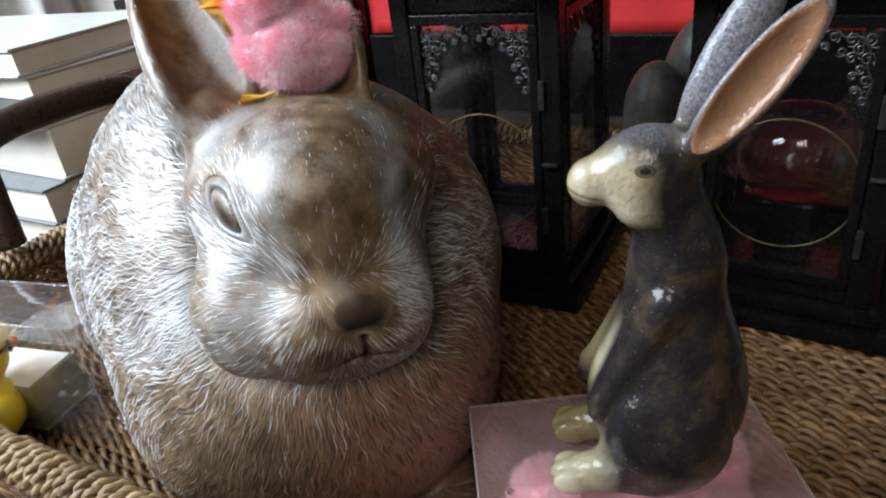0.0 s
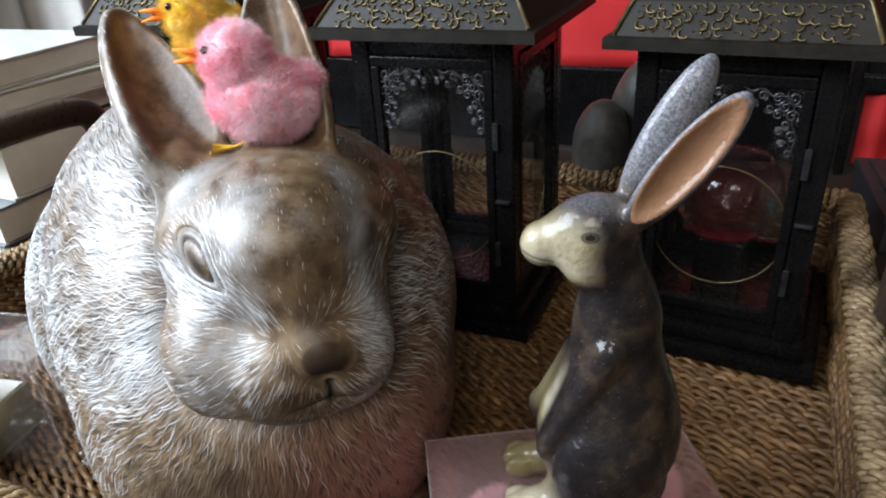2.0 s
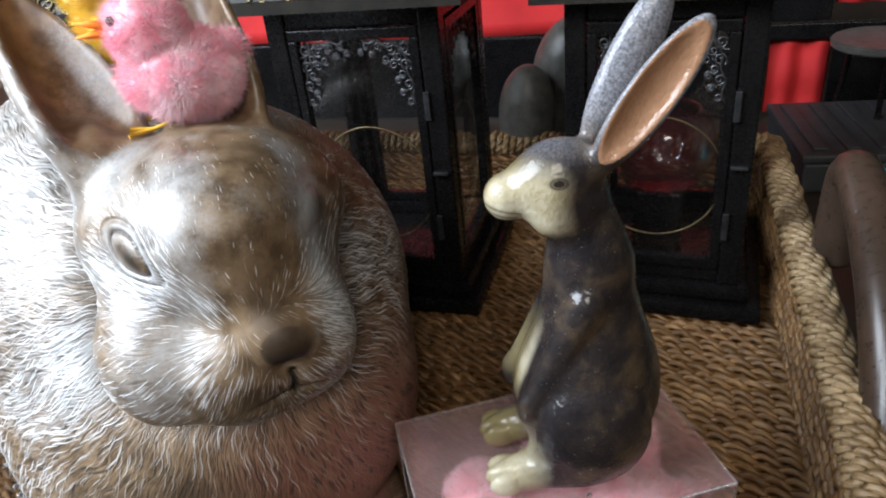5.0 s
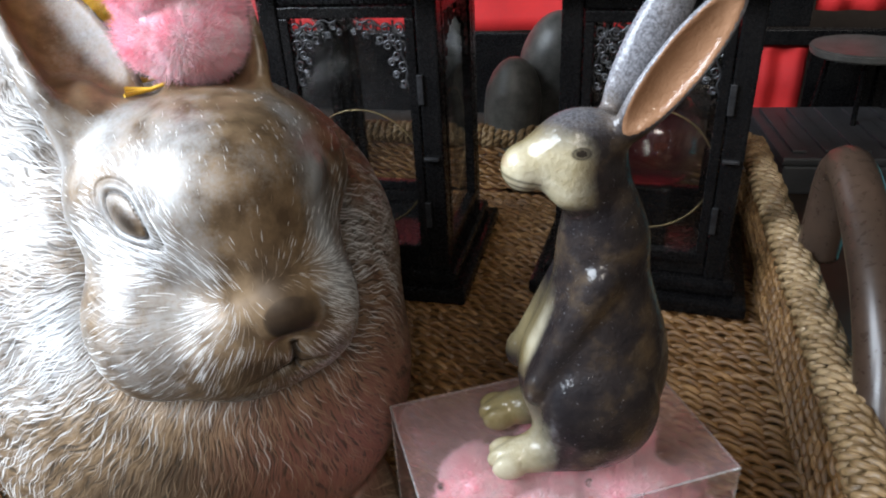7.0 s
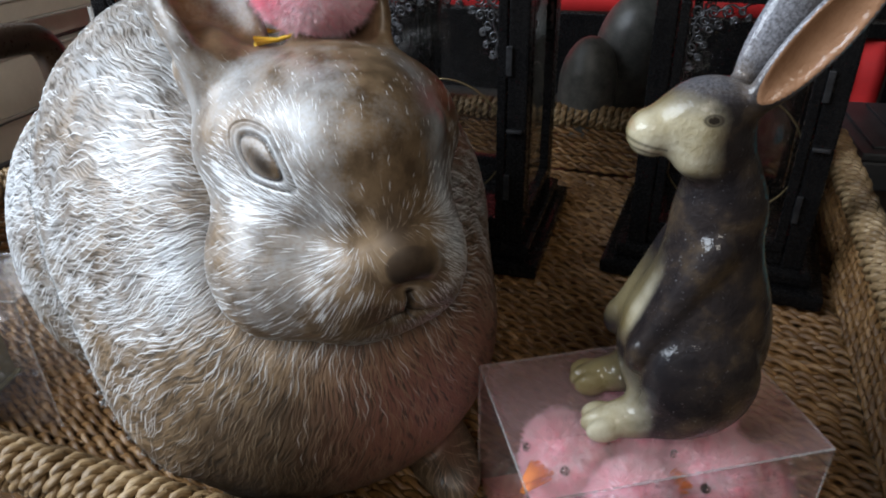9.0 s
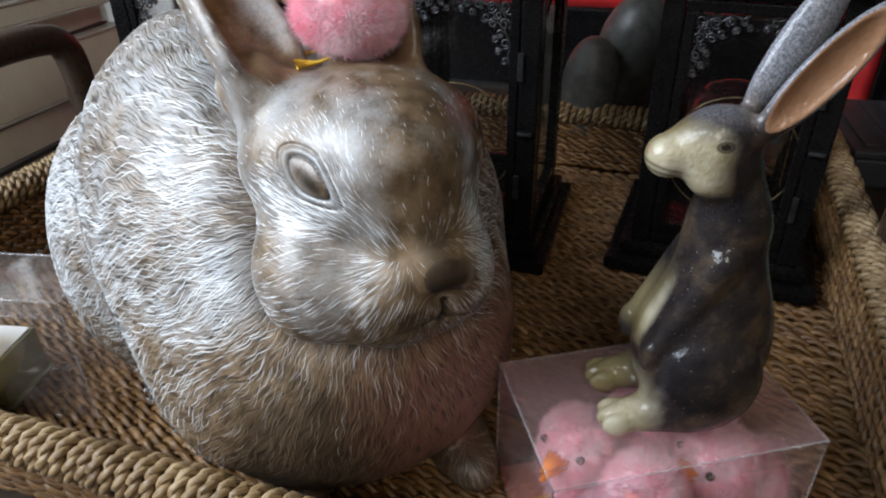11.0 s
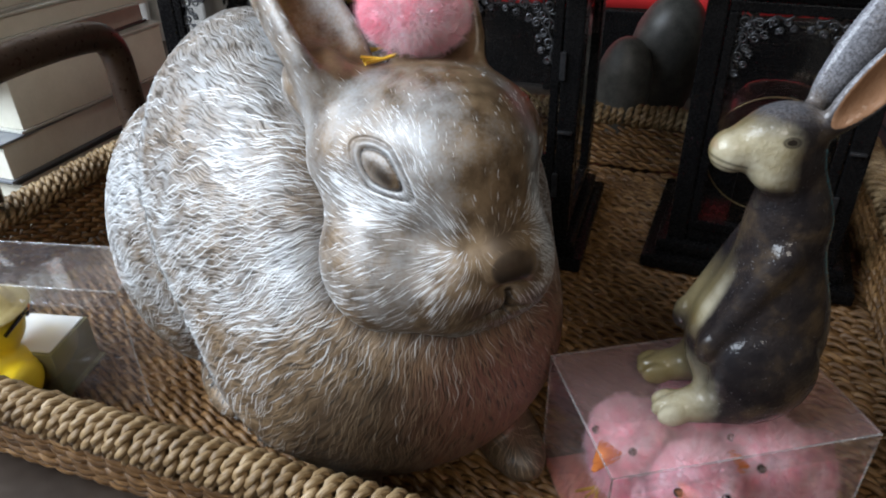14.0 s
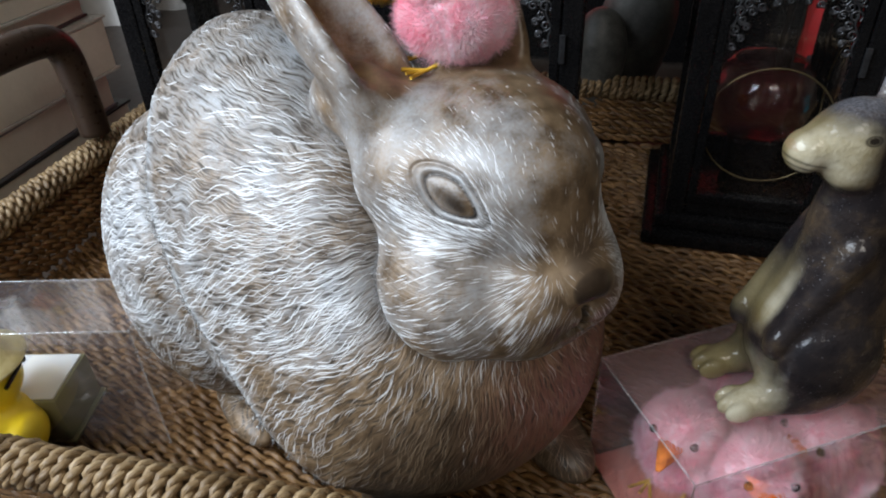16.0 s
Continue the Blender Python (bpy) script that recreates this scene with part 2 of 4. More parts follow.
def part(name, bm, mat, parent=None, label="", smooth=True):
    me = bpy.data.meshes.new(name)
    bm.to_mesh(me)
    bm.free()
    return mesh_object(name, me, mat, parent, label, smooth)


def thing(name, label, category, m=None, group="", kind=""):
    """An Empty at the base of a thing, that carries its tags."""
    ob = new(name)
    ob.empty_display_size = 0.01
    if m is not None:
        ob.matrix_world = m
    return tagged(ob, label, category, group, kind)


def box(bm, lo, hi, bevel=0.0015, m=None, segments=2):
    """Adds a bevelled block to bm."""
    r = bmesh.ops.create_cube(bm, size=1.0)
    vs = r["verts"]
    c = [(a + b) / 2 for a, b in zip(lo, hi)]
    s = [abs(b - a) for a, b in zip(lo, hi)]
    bmesh.ops.transform(bm, matrix=Matrix.LocRotScale(c, None, s), verts=vs)
    if bevel:
        es = list({e for v in vs for e in v.link_edges})
        done = bmesh.ops.bevel(bm, geom=es, offset=min(bevel, min(s) * 0.3), segments=segments, profile=0.6, affect="EDGES")
        vs = list({v for f in done["faces"] for v in f.verts} | {v for v in vs if v.is_valid})
    if m is not None:
        bmesh.ops.transform(bm, matrix=m, verts=vs)
    return vs


def block(name, lo, hi, mat, parent=None, bevel=0.0015, label="", m=None):
    bm = bmesh.new()
    box(bm, lo, hi, bevel, m)
    return part(name, bm, mat, parent, label, smooth=False)


def sweep(paths, radii, sides=6, closed=False, u0=0.0, flat=(1.0, 1.0)):
    """Tubes round paths (arrays of points): one mesh with a 'twist' attribute for fibres that run along them."""
    verts, faces, tw = [], [], []
    base = 0
    for n_path, (pts, rad) in enumerate(zip(paths, radii)):
        pts = np.asarray(pts, float)
        k = len(pts)
        rad = np.broadcast_to(np.asarray(rad, float), (k,))
        tan = np.gradient(pts, axis=0)
        if closed:
            tan = np.roll(pts, -1, 0) - np.roll(pts, 1, 0)
        tan /= np.linalg.norm(tan, axis=1)[:, None] + 1e-12
        ref = np.array([0, 0, 1.0]) if abs(tan[:, 2]).mean() < 0.8 else np.array([1.0, 0, 0])
        side = np.cross(tan, ref)
        side /= np.linalg.norm(side, axis=1)[:, None] + 1e-12
        up = np.cross(side, tan)
        ang = np.arange(sides) * 2 * math.pi / sides
        ring = pts[:, None] + rad[:, None, None] * (flat[0] * np.cos(ang)[None, :, None] * side[:, None] + flat[1] * np.sin(ang)[None, :, None] * up[:, None])
        verts.append(ring.reshape(-1, 3))
        s = np.r_[0, np.cumsum(np.linalg.norm(np.diff(pts, axis=0), axis=1))]
        a = np.stack(np.broadcast_arrays(np.cos(ang)[None] * 2.6 + u0, np.sin(ang)[None] * 2.6 + n_path * 3.1, s[:, None] * 120), -1)
        tw.append(a.reshape(-1, 3))
        i, j = np.meshgrid(np.arange(k if closed else k - 1), np.arange(sides), indexing="ij")
        i2, j2 = (i + 1) % k, (j + 1) % sides
        f = np.stack([i * sides + j, i * sides + j2, i2 * sides + j2, i2 * sides + j], -1).reshape(-1, 4) + base
        faces.extend(f.tolist())
        if not closed:
            faces.append([base + q for q in range(sides)])
            faces.append([base + (k - 1) * sides + q for q in range(sides)][::-1])
        base += k * sides
    me = bpy.data.meshes.new("sweep")
    V = np.concatenate(verts)
    me.from_pydata(V.tolist(), [], faces)
    at = me.attributes.new("twist", "FLOAT_VECTOR", "POINT")
    at.data.foreach_set("vector", np.concatenate(tw).astype(np.float32).ravel())
    me.update()
    return me


def net(f, lo, hi, h):
    """The surface f = 0 of a field over a box, as vertices and quads (surface nets)."""
    ax = [np.arange(a, b + h, h) for a, b in zip(lo, hi)]
    P = np.stack(np.meshgrid(*ax, indexing="ij"), -1)
    V = f(P)
    S = V.shape
    c = tuple(n - 1 for n in S)
    acc, cnt = np.zeros((*c, 3)), np.zeros(c)
    corners = [(i, j, k) for i in (0, 1) for j in (0, 1) for k in (0, 1)]
    for a in corners:
        for b in corners:
            if sum(b) - sum(a) == 1 and all(y >= x for x, y in zip(a, b)):
                va = V[a[0]:c[0] + a[0], a[1]:c[1] + a[1], a[2]:c[2] + a[2]]
                vb = V[b[0]:c[0] + b[0], b[1]:c[1] + b[1], b[2]:c[2] + b[2]]
                cross = (va < 0) != (vb < 0)
                t = np.where(cross, va / np.where(cross, va - vb, 1), 0)
                for d in range(3):
                    acc[..., d] += cross * (a[d] + t * (b[d] - a[d]))
                cnt += cross
    mask = cnt > 0
    ids = np.full(c, -1)
    ids[mask] = np.arange(mask.sum())
    idx = np.argwhere(mask)
    verts = np.array(lo) + h * (idx + acc[mask] / cnt[mask][:, None])
    inside = V < 0
    faces = []
    for d in range(3):
        u, w = (d + 1) % 3, (d + 2) % 3
        a = np.moveaxis(inside, (d, u, w), (0, 1, 2))
        q = np.moveaxis(ids, (d, u, w), (0, 1, 2))
        a0, a1 = a[:-1, 1:-1, 1:-1], a[1:, 1:-1, 1:-1]
        quad = np.stack([q[:, :-1, :-1], q[:, 1:, :-1], q[:, 1:, 1:], q[:, :-1, 1:]], -1)
        faces.append(quad[a0 & ~a1])
        faces.append(quad[~a0 & a1][:, ::-1])
    return verts, np.concatenate(faces)


def refine(f, verts, faces, spots):
    """Splits the faces near the given spots (centre, radius) three ways and lays them back on the field."""
    bm = bmesh.new()
    vs = [bm.verts.new(q) for q in verts]
    for q in faces:
        bm.faces.new([vs[i] for i in q])
    near = np.zeros(len(verts), bool)
    for c, r in spots:
        near |= np.linalg.norm(verts - np.array(c), axis=1) < r
    bm.verts.index_update()
    edges = [e for e in bm.edges if near[e.verts[0].index] and near[e.verts[1].index]]
    bmesh.ops.subdivide_edges(bm, edges=edges, cuts=2, use_grid_fill=True)
    bm.verts.index_update()
    v = np.array([q.co[:] for q in bm.verts])
    out = [[q.index for q in fc.verts] for fc in bm.faces]
    bm.free()
    pick = np.zeros(len(v), bool)
    for c, r in spots:
        pick |= np.linalg.norm(v - np.array(c), axis=1) < r
    h = 0.0004
    for turn in range(2):
        q = v[pick]
        d = f(q)
        g = np.stack([(f(q + h * np.eye(3)[i]) - f(q - h * np.eye(3)[i])) / (2 * h) for i in range(3)], -1)
        step = d[:, None] * g / np.maximum((g * g).sum(-1), 0.25)[:, None]
        v[pick] = q - np.clip(step, -0.0012, 0.0012)
    return v, out


def ell(p, c, r, turn=None):
    q = p - np.array(c)
    if turn is not None:
        q = q @ np.array(Euler([radians(x) for x in turn]).to_matrix())
    r = np.array(r)
    k0 = np.linalg.norm(q / r, axis=-1)
    k1 = np.linalg.norm(q / r ** 2, axis=-1) + 1e-9
    return k0 * (k0 - 1) / k1


def join(a, b, k):
    h = np.clip(0.5 + 0.5 * (b - a) / k, 0, 1)
    return b * (1 - h) + a * h - k * h * (1 - h)


def cut(a, b, k):
    return -join(-a, b, k)


def capsule(p, a, b, ra, rb):
    a, b = np.array(a), np.array(b)
    t = np.clip(((p - a) @ (b - a)) / ((b - a) @ (b - a)), 0, 1)
    return np.linalg.norm(p - (a + t[..., None] * (b - a)), axis=-1) - (ra + (rb - ra) * t * t * (3 - 2 * t))


def statue(name, verts, faces, mat, m, attrs, label, category):
    me = bpy.data.meshes.new(name)
    me.from_pydata(verts.tolist(), [], faces if isinstance(faces, list) else faces.tolist())
    for key, val in attrs.items():
        at = me.attributes.new(key, "FLOAT_VECTOR", "POINT")
        at.data.foreach_set("vector", val.astype(np.float32).ravel())
    me.update()
    ob = mesh_object(name, me, mat)
    ob.matrix_world = m
    return tagged(ob, label, category)


def ramp01(x, a, b):
    t = np.clip((x - a) / (b - a), 0, 1)
    return t * t * (3 - 2 * t)


# ---- setting ----
def setting():
    walls = (("floor", (-1.55, -1.35, -0.80), (1.6, 2.6, -0.72), floor_boards), ("ceiling", (-1.55, -1.35, 1.7), (1.6, 2.6, 1.76), wall_paint),
             ("wall_north", (-1.55, 2.6, -0.8), (1.6, 2.7, 1.76), wall_paint), 
             ("wall_east", (1.6, -1.45, -0.8), (1.7, 2.7, 1.76), wall_paint))
    for name, lo, hi, mat in walls:
        ob = block(name, lo, hi, mat, bevel=0)
        tagged(ob, "plain painted room surface in shade" if "wall" in name or name == "ceiling" else "dark brown board floor of the room", name.split("_")[0], kind="structure")
    # south wall, with an opening added for the unseen fill light
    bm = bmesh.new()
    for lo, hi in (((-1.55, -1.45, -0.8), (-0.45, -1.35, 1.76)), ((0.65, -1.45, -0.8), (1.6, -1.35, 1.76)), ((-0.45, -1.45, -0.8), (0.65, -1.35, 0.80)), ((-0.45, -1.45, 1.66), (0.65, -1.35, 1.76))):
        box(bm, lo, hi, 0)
    tagged(part("wall_south", bm, wall_paint, smooth=False), "plain painted wall with an opening for a light", "wall", kind="structure")
    bm = bmesh.new()
    for lo, hi in (((-1.55, -1.35, -0.8), (-1.45, -1.10, 1.76)), ((-1.55, 0.20, -0.8), (-1.45, 2.7, 1.76)),
                   ((-1.55, -1.10, -0.8), (-1.45, 0.20, 0.10)), ((-1.55, -1.10, 1.30), (-1.45, 0.20, 1.76))):
        box(bm, lo, hi, 0)
    tagged(part("wall_west", bm, wall_paint, smooth=False), "plain painted wall with an opening for a light", "wall", kind="structure")


setting()


# ---- table and tray ----
table = thing("side_table", "dark brown wooden table under the woven tray", "table", pose(0, 0, 0))
block("tabletop", (-1.2, -0.2, -0.05), (0.75, 1.35, -0.012), dark_table, table, 0.006)
for x in (-1.12, 0.67):
    for y in (-0.12, 1.27):
        block("leg", (x - 0.035, y - 0.035, -0.72), (x + 0.035, y + 0.035, -0.05), dark_table, table, 0.004)

TX0, TX1, TY0, TY1 = -0.615, 0.077, 0.139, 0.690
tray = thing("serving_tray", "large rectangular seagrass rope tray with dark wooden handles on the table", "tray", pose(0, 0, 0))


def rope_run(length, r, lay, seed, wobble=0.0009):
    """Two strands twisted round one another along x."""
    n = int(length / 0.0026)
    x = np.linspace(0, length, n)
    rng = np.random.RandomState(seed)
    ph = x / lay * 2 * math.pi + np.interp(x, np.linspace(0, length, 30), rng.uniform(-0.7, 0.7, 30))
    wy = np.interp(x, np.linspace(0, length, 25), rng.uniform(-1, 1, 25)) * wobble
    wz = np.interp(x, np.linspace(0, length, 25), rng.uniform(-1, 1, 25)) * wobble
    fat = 1 + 0.16 * np.interp(x, np.linspace(0, length, 90), rng.uniform(-1, 1, 90))
    runs = [np.stack([x, wy + r * 0.60 * np.cos(ph + o), wz + r * 0.60 * np.sin(ph + o)], -1) for o in (0, math.pi)]
    return sweep(runs, [r * 0.54 * fat] * 2, 6, u0=seed)


LONG, DEEP = TX1 - TX0, TY1 - TY0
floor_ropes = [rope_run(LONG, 0.0045, 0.027, s) for s in range(5)]
rng = random.Random(4)
rows = int(DEEP / 0.0076)
for i in range(rows):
    me = floor_ropes[i % 5]
    ob = mesh_object("rope", me, rope_floor_mat, tray)
    flip = 1 if i % 2 else -1
    ob.matrix_basis = pose(TX0 if flip > 0 else TX1, TY0 + 0.004 + i * DEEP / rows, -0.0043 + rng.uniform(-0.0009, 0.0009), rng.uniform(0, 360), 0, rng.uniform(-0.16, 0.16) + (0 if flip > 0 else 180))
side_ropes = [rope_run(DEEP, 0.0046, 0.021, s + 9) for s in range(3)]
for k in range(7):
    z, out = 0.004 + k * 0.0078, 0.002 + k * 0.0012
    for y in (TY0 - out, TY1 + out):
        ob = mesh_object("rope", floor_ropes[(k + (y > 0.4) * 2) % 5], rope_floor_mat, tray)
        ob.matrix_basis = pose(TX0, y, z, rng.uniform(0, 360))
    for x in (TX0 - out, TX1 + out):
        ob = mesh_object("rope", side_ropes[k % 3], rope_floor_mat, tray)
        ob.matrix_basis = pose(x, TY0, z, rng.uniform(0, 360), 0, 90)


def rim_run(length, seed):
    """Rope bound round a core along x: a coil of two-ply rope."""
    core, pitch = 0.0095, 0.0078
    turns = length / pitch
    n = int(turns * 26)
    t = np.linspace(0, turns, n)
    rng = np.random.RandomState(seed)
    rr = core + 0.0008 * np.interp(t, np.arange(int(turns) + 2), rng.uniform(-1, 1, int(turns) + 2))
    jig = np.interp(t, np.arange(int(turns) + 2), rng.uniform(-1, 1, int(turns) + 2)) * 0.0011
    a = -t * 2 * math.pi
    mid = np.stack([t * pitch + jig, rr * np.cos(a), rr * np.sin(a)], -1)
    out = np.stack([0 * t, np.cos(a), np.sin(a)], -1)
    lay = t * 2 * math.pi * 4.15
    runs = [mid + 0.0018 * (np.cos(lay + o)[:, None] * out + np.sin(lay + o)[:, None] * np.array([1.0, 0, 0])) for o in (0, math.pi)]
    return sweep(runs, [0.0023, 0.0023], 6, u0=seed)


RIM_Z = 0.060
rim_x, rim_y = rim_run(LONG + 0.02, 1), rim_run(DEEP + 0.02, 2)
for me, m in ((rim_x, pose(TX0 - 0.01, TY0 - 0.01, RIM_Z)), (rim_x, pose(TX1 + 0.01, TY1 + 0.01, RIM_Z, 0, 0, 180)),
              (rim_y, pose(TX0 - 0.01, TY1 + 0.01, RIM_Z, 0, 0, -90)), (rim_y, pose(TX1 + 0.01, TY0 - 0.01, RIM_Z, 0, 0, 90))):
    ob = mesh_object("rim", me, rope_rim_mat, tray, "pale seagrass rope bound round the rim")
    ob.matrix_basis = m


def bow(x, profile, lean=0.0):
    """A bent wooden handle on one side, from its outline in y and z."""
    pts = np.array([(x + lean * (z - 0.05), y, z) for y, z in profile])
    for _ in range(4):
        pts = np.concatenate([pts[:1], np.stack([0.75 * pts[:-1] + 0.25 * pts[1:], 0.25 * pts[:-1] + 0.75 * pts[1:]], 1).reshape(-1, 3), pts[-1:]])
    me = sweep([pts], [0.0140], 14)
    return mesh_object("handle", me, dark_wood, tray, "dark varnished bent wood handle")


bow(TX0 - 0.004, ((0.287, 0.035), (0.287, 0.12), (0.290, 0.172), (0.330, 0.180), (0.420, 0.180), (0.463, 0.172), (0.468, 0.12), (0.468, 0.035)))
bow(TX1 + 0.026, ((0.292, 0.030), (0.305, 0.060), (0.345, 0.102), (0.400, 0.128), (0.450, 0.142), (0.472, 0.128), (0.476, 0.085), (0.476, 0.035)))


# ---- rabbit statue ----
EYE_C, EYE_U = np.array((-0.0365, -0.0445, 0.2150)), np.array((0.72, 0.52, -0.46))


def almond(p, side):
    """1 on the outline of an eye, 0 in its middle; pointed at both ends."""
    c, u = EYE_C.copy(), EYE_U / np.linalg.norm(EYE_U)
    if side > 0:
        c[1], u = -0.020 - c[1], u * np.array((1, -1, 1))
    n = np.array((0.42, side * 0.72, 0.55))
    n -= u * (n @ u)
    n /= np.linalg.norm(n)
    v = np.cross(n, u)
    q = p - c
    x, y, far = q @ u / 0.0142, q @ v / 0.0074, np.abs(q @ n)
    k = (np.abs(x) ** 1.75 + np.abs(y * (1 + 0.35 * np.clip(x, 0, 1.4))) ** 1.75) ** (1 / 1.75)
    return np.where(far < 0.022, k, 9.0), x, y


def ear_blade(p, base, tip, n, w, t):
    """A cupped ear: a blade bent round its axis, hollow on the side n."""
    base, tip, n = np.array(base), np.array(tip), np.array(n)
    ax = tip - base
    length = np.linalg.norm(ax)
    ax /= length
    n = n - ax * (n @ ax)
    n /= np.linalg.norm(n)
    wd = np.cross(ax, n)
    q = p - (base + tip) / 2
    z = q @ ax
    grow = 1 + 0.30 * np.clip(z / length * 2, -1, 1.2)
    local = np.stack([(q @ wd) * grow, q @ n - 0.009 * (np.clip(q @ wd, -w, w) / w) ** 2, z], -1)
    blade = ell(local, (0, 0, 0), (w, t, length * 0.58))
    hollow = ell(local, (0, t * 0.85, 0.004), (w * 0.84, t * 1.15, length * 0.53))
    return cut(blade, hollow, 0.003), hollow


LOCKS = 14500


def build_rabbit():
    """a ahead, b to its left, z up, from the point below the nose."""
    EARS = (((-0.090, -0.049, 0.228), (-0.160, -0.076, 0.298), (0.66, 0.55, 0.45), 0.0235, 0.0150), ((-0.092, 0.004, 0.226), (-0.148, 0.002, 0.312), (0.93, -0.22, 0.45), 0.0215, 0.0130))

    def field(p, split=False):
        d = join(ell(p, (-0.174, -0.030, 0.116), (0.126, 0.125, 0.120)), ell(p, (-0.093, -0.027, 0.081), (0.075, 0.099, 0.082)), 0.03)
        d = join(d, ell(p, (-0.212, -0.079, 0.147), (0.093, 0.071, 0.101)), 0.025)
        d = join(d, ell(p, (-0.225, -0.124, 0.102), (0.091, 0.064, 0.097)), 0.006)
        d = join(d, ell(p, (-0.230, 0.035, 0.090), (0.085, 0.065, 0.095)), 0.004)
        g = p[..., 0] + 0.124 + 1.05 * (p[..., 2] - 0.126)
        near = ramp01(-p[..., 1], 0.085, 0.115) * ramp01(p[..., 2], 0.02, 0.06) * (1 - ramp01(p[..., 2], 0.205, 0.235))
        d = d + near * (0.0090 * np.exp(-((g + 0.005) / 0.007) ** 2) - 0.0070 * ramp01(g, -0.002, 0.005) * np.exp(-np.clip(g, 0, 1) / 0.030))
        head = ell(p, (-0.079, -0.011, 0.204), (0.045, 0.059, 0.041))
        head = join(head, capsule(p, (-0.044, -0.009, 0.208), (-0.019, -0.003, 0.177), 0.035, 0.0193), 0.02)
        head = join(head, ell(p, (-0.052, -0.045, 0.162), (0.039, 0.029, 0.033)), 0.016)
        head = join(head, ell(p, (-0.049, 0.014, 0.165), (0.041, 0.022, 0.035)), 0.016)
        head = join(head, ell(p, (-0.026, -0.020, 0.158), (0.025, 0.025, 0.023)), 0.012)
        head = join(head, ell(p, (-0.030, 0.010, 0.162), (0.024, 0.018, 0.021)), 0.012)
        head = join(head, ell(p, (-0.032, -0.006, 0.147), (0.024, 0.024, 0.014)), 0.008)
        head = join(head, ell(p, (-0.0135, 0.0015, 0.1770), (0.0122, 0.0092, 0.0066)), 0.010)
        head = cut(head, ell(p, (0.003, 0.001, 0.1672), (0.008, 0.0085, 0.0034)), 0.004)
        for side in (-1, 1):
            k, x, y = almond(p, side)
            lid = 0.8 * np.exp(-((k - 1.12) / 0.12) ** 2) - 1.1 * np.exp(-((k - 0.90) / 0.07) ** 2) - 0.8 * np.exp(-((k - 1.38) / 0.07) ** 2) + 0.1 * np.exp(-((k - 1.6) / 0.15) ** 2)
            head = head - (0.0008 if side < 0 else 0.0003) * np.where(k < 3, lid, 0) - 0.0016 * np.clip(1 - k * k, 0, 1)
        muz = (p[..., 0] > -0.03) & (p[..., 2] < 0.190)
        slit = np.exp(-((p[..., 1] - 0.001) / 0.0016) ** 2) * (p[..., 2] > 0.150) * (p[..., 2] < 0.165)
        lip = np.exp(-((p[..., 2] - 0.153 + 0.10 * np.abs(p[..., 1])) / 0.0017) ** 2) * np.exp(-(p[..., 1] / 0.016) ** 2)
        head = head + np.where(muz, 0.0022 * slit + 0.0020 * lip, 0)
        head = join(head, ell(p, (-0.120, -0.058, 0.225), (0.040, 0.015, 0.020), (0, -28, 12)), 0.02)
        for base, tip, n, w, t in EARS:
            head = join(head, ear_blade(p, base, tip, n, w, t)[0], 0.007)
        if split:
            return d - head
        both = np.exp(-((d - head) / 0.007) ** 2)
        d = join(d, head, 0.003) + 0.0045 * both
        for x, y in ((-0.045, -0.075), (-0.062, 0.030)):
            d = join(d, ell(p, (x, y, 0.012), (0.040, 0.020, 0.017)), 0.008)
        d = join(d, ell(p, (-0.190, -0.130, 0.010), (0.055, 0.020, 0.014)), 0.005)
        return np.maximum(d, -p[..., 2] + 0.001)

    v, f = net(field, (-0.335, -0.225, -0.004), (0.03, 0.12, 0.345), 0.0019)
    v, f = refine(field, v, f, ((EYE_C, 0.026), ((-0.012, 0.0, 0.168), 0.034)))
    c = v - np.array((-0.030, -0.010, 0.180))
    rad = np.hypot(c[:, 1], c[:, 2]) + 1e-6
    wob = np.array([noise.noise(Vector(q * 48)) for q in v])
    wob2 = np.array([noise.noise(Vector(q * 110 + 5)) for q in v])
    gap = field(v, True)
    on_body = 1 - ramp01(gap, -0.0015, 0.0015)
    phi = np.arctan2(c[:, 2], c[:, 1]) + (0.10 * wob + 0.05 * wob2) * (0.16 + 0.42 * on_body) * np.clip(0.06 / rad, 0.3, 1.2)
    s = np.linalg.norm(c, axis=1)
    freq = (84 + 66 * on_body) * np.clip(rad / 0.010, 0.3, 1)
    fur = np.stack([np.cos(phi) * freq, np.sin(phi) * freq, s * (210 - 40 * on_body)], -1)
    a, b, z = v.T
    wide = 0.011 + 0.020 * ramp01(z, 0.190, 0.228)
    top = ramp01(z, 0.176, 0.192) * ramp01(a, -0.120, -0.085) * np.exp(-((b + 0.002) / wide) ** 2) * (1 - 0.50 * ramp01(z, 0.200, 0.225))
    # silver thins towards +b: uneven paint, plus the side light painted in
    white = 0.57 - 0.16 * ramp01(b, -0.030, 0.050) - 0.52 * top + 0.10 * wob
    # less silver low down: browner paint, with the shade under the chest painted in
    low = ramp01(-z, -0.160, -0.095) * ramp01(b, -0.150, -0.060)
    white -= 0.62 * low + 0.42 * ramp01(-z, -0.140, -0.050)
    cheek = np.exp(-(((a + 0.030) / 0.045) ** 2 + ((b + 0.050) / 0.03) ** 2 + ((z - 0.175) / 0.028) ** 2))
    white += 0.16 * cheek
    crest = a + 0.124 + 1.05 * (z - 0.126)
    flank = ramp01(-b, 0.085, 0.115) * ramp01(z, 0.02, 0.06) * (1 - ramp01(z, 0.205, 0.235))
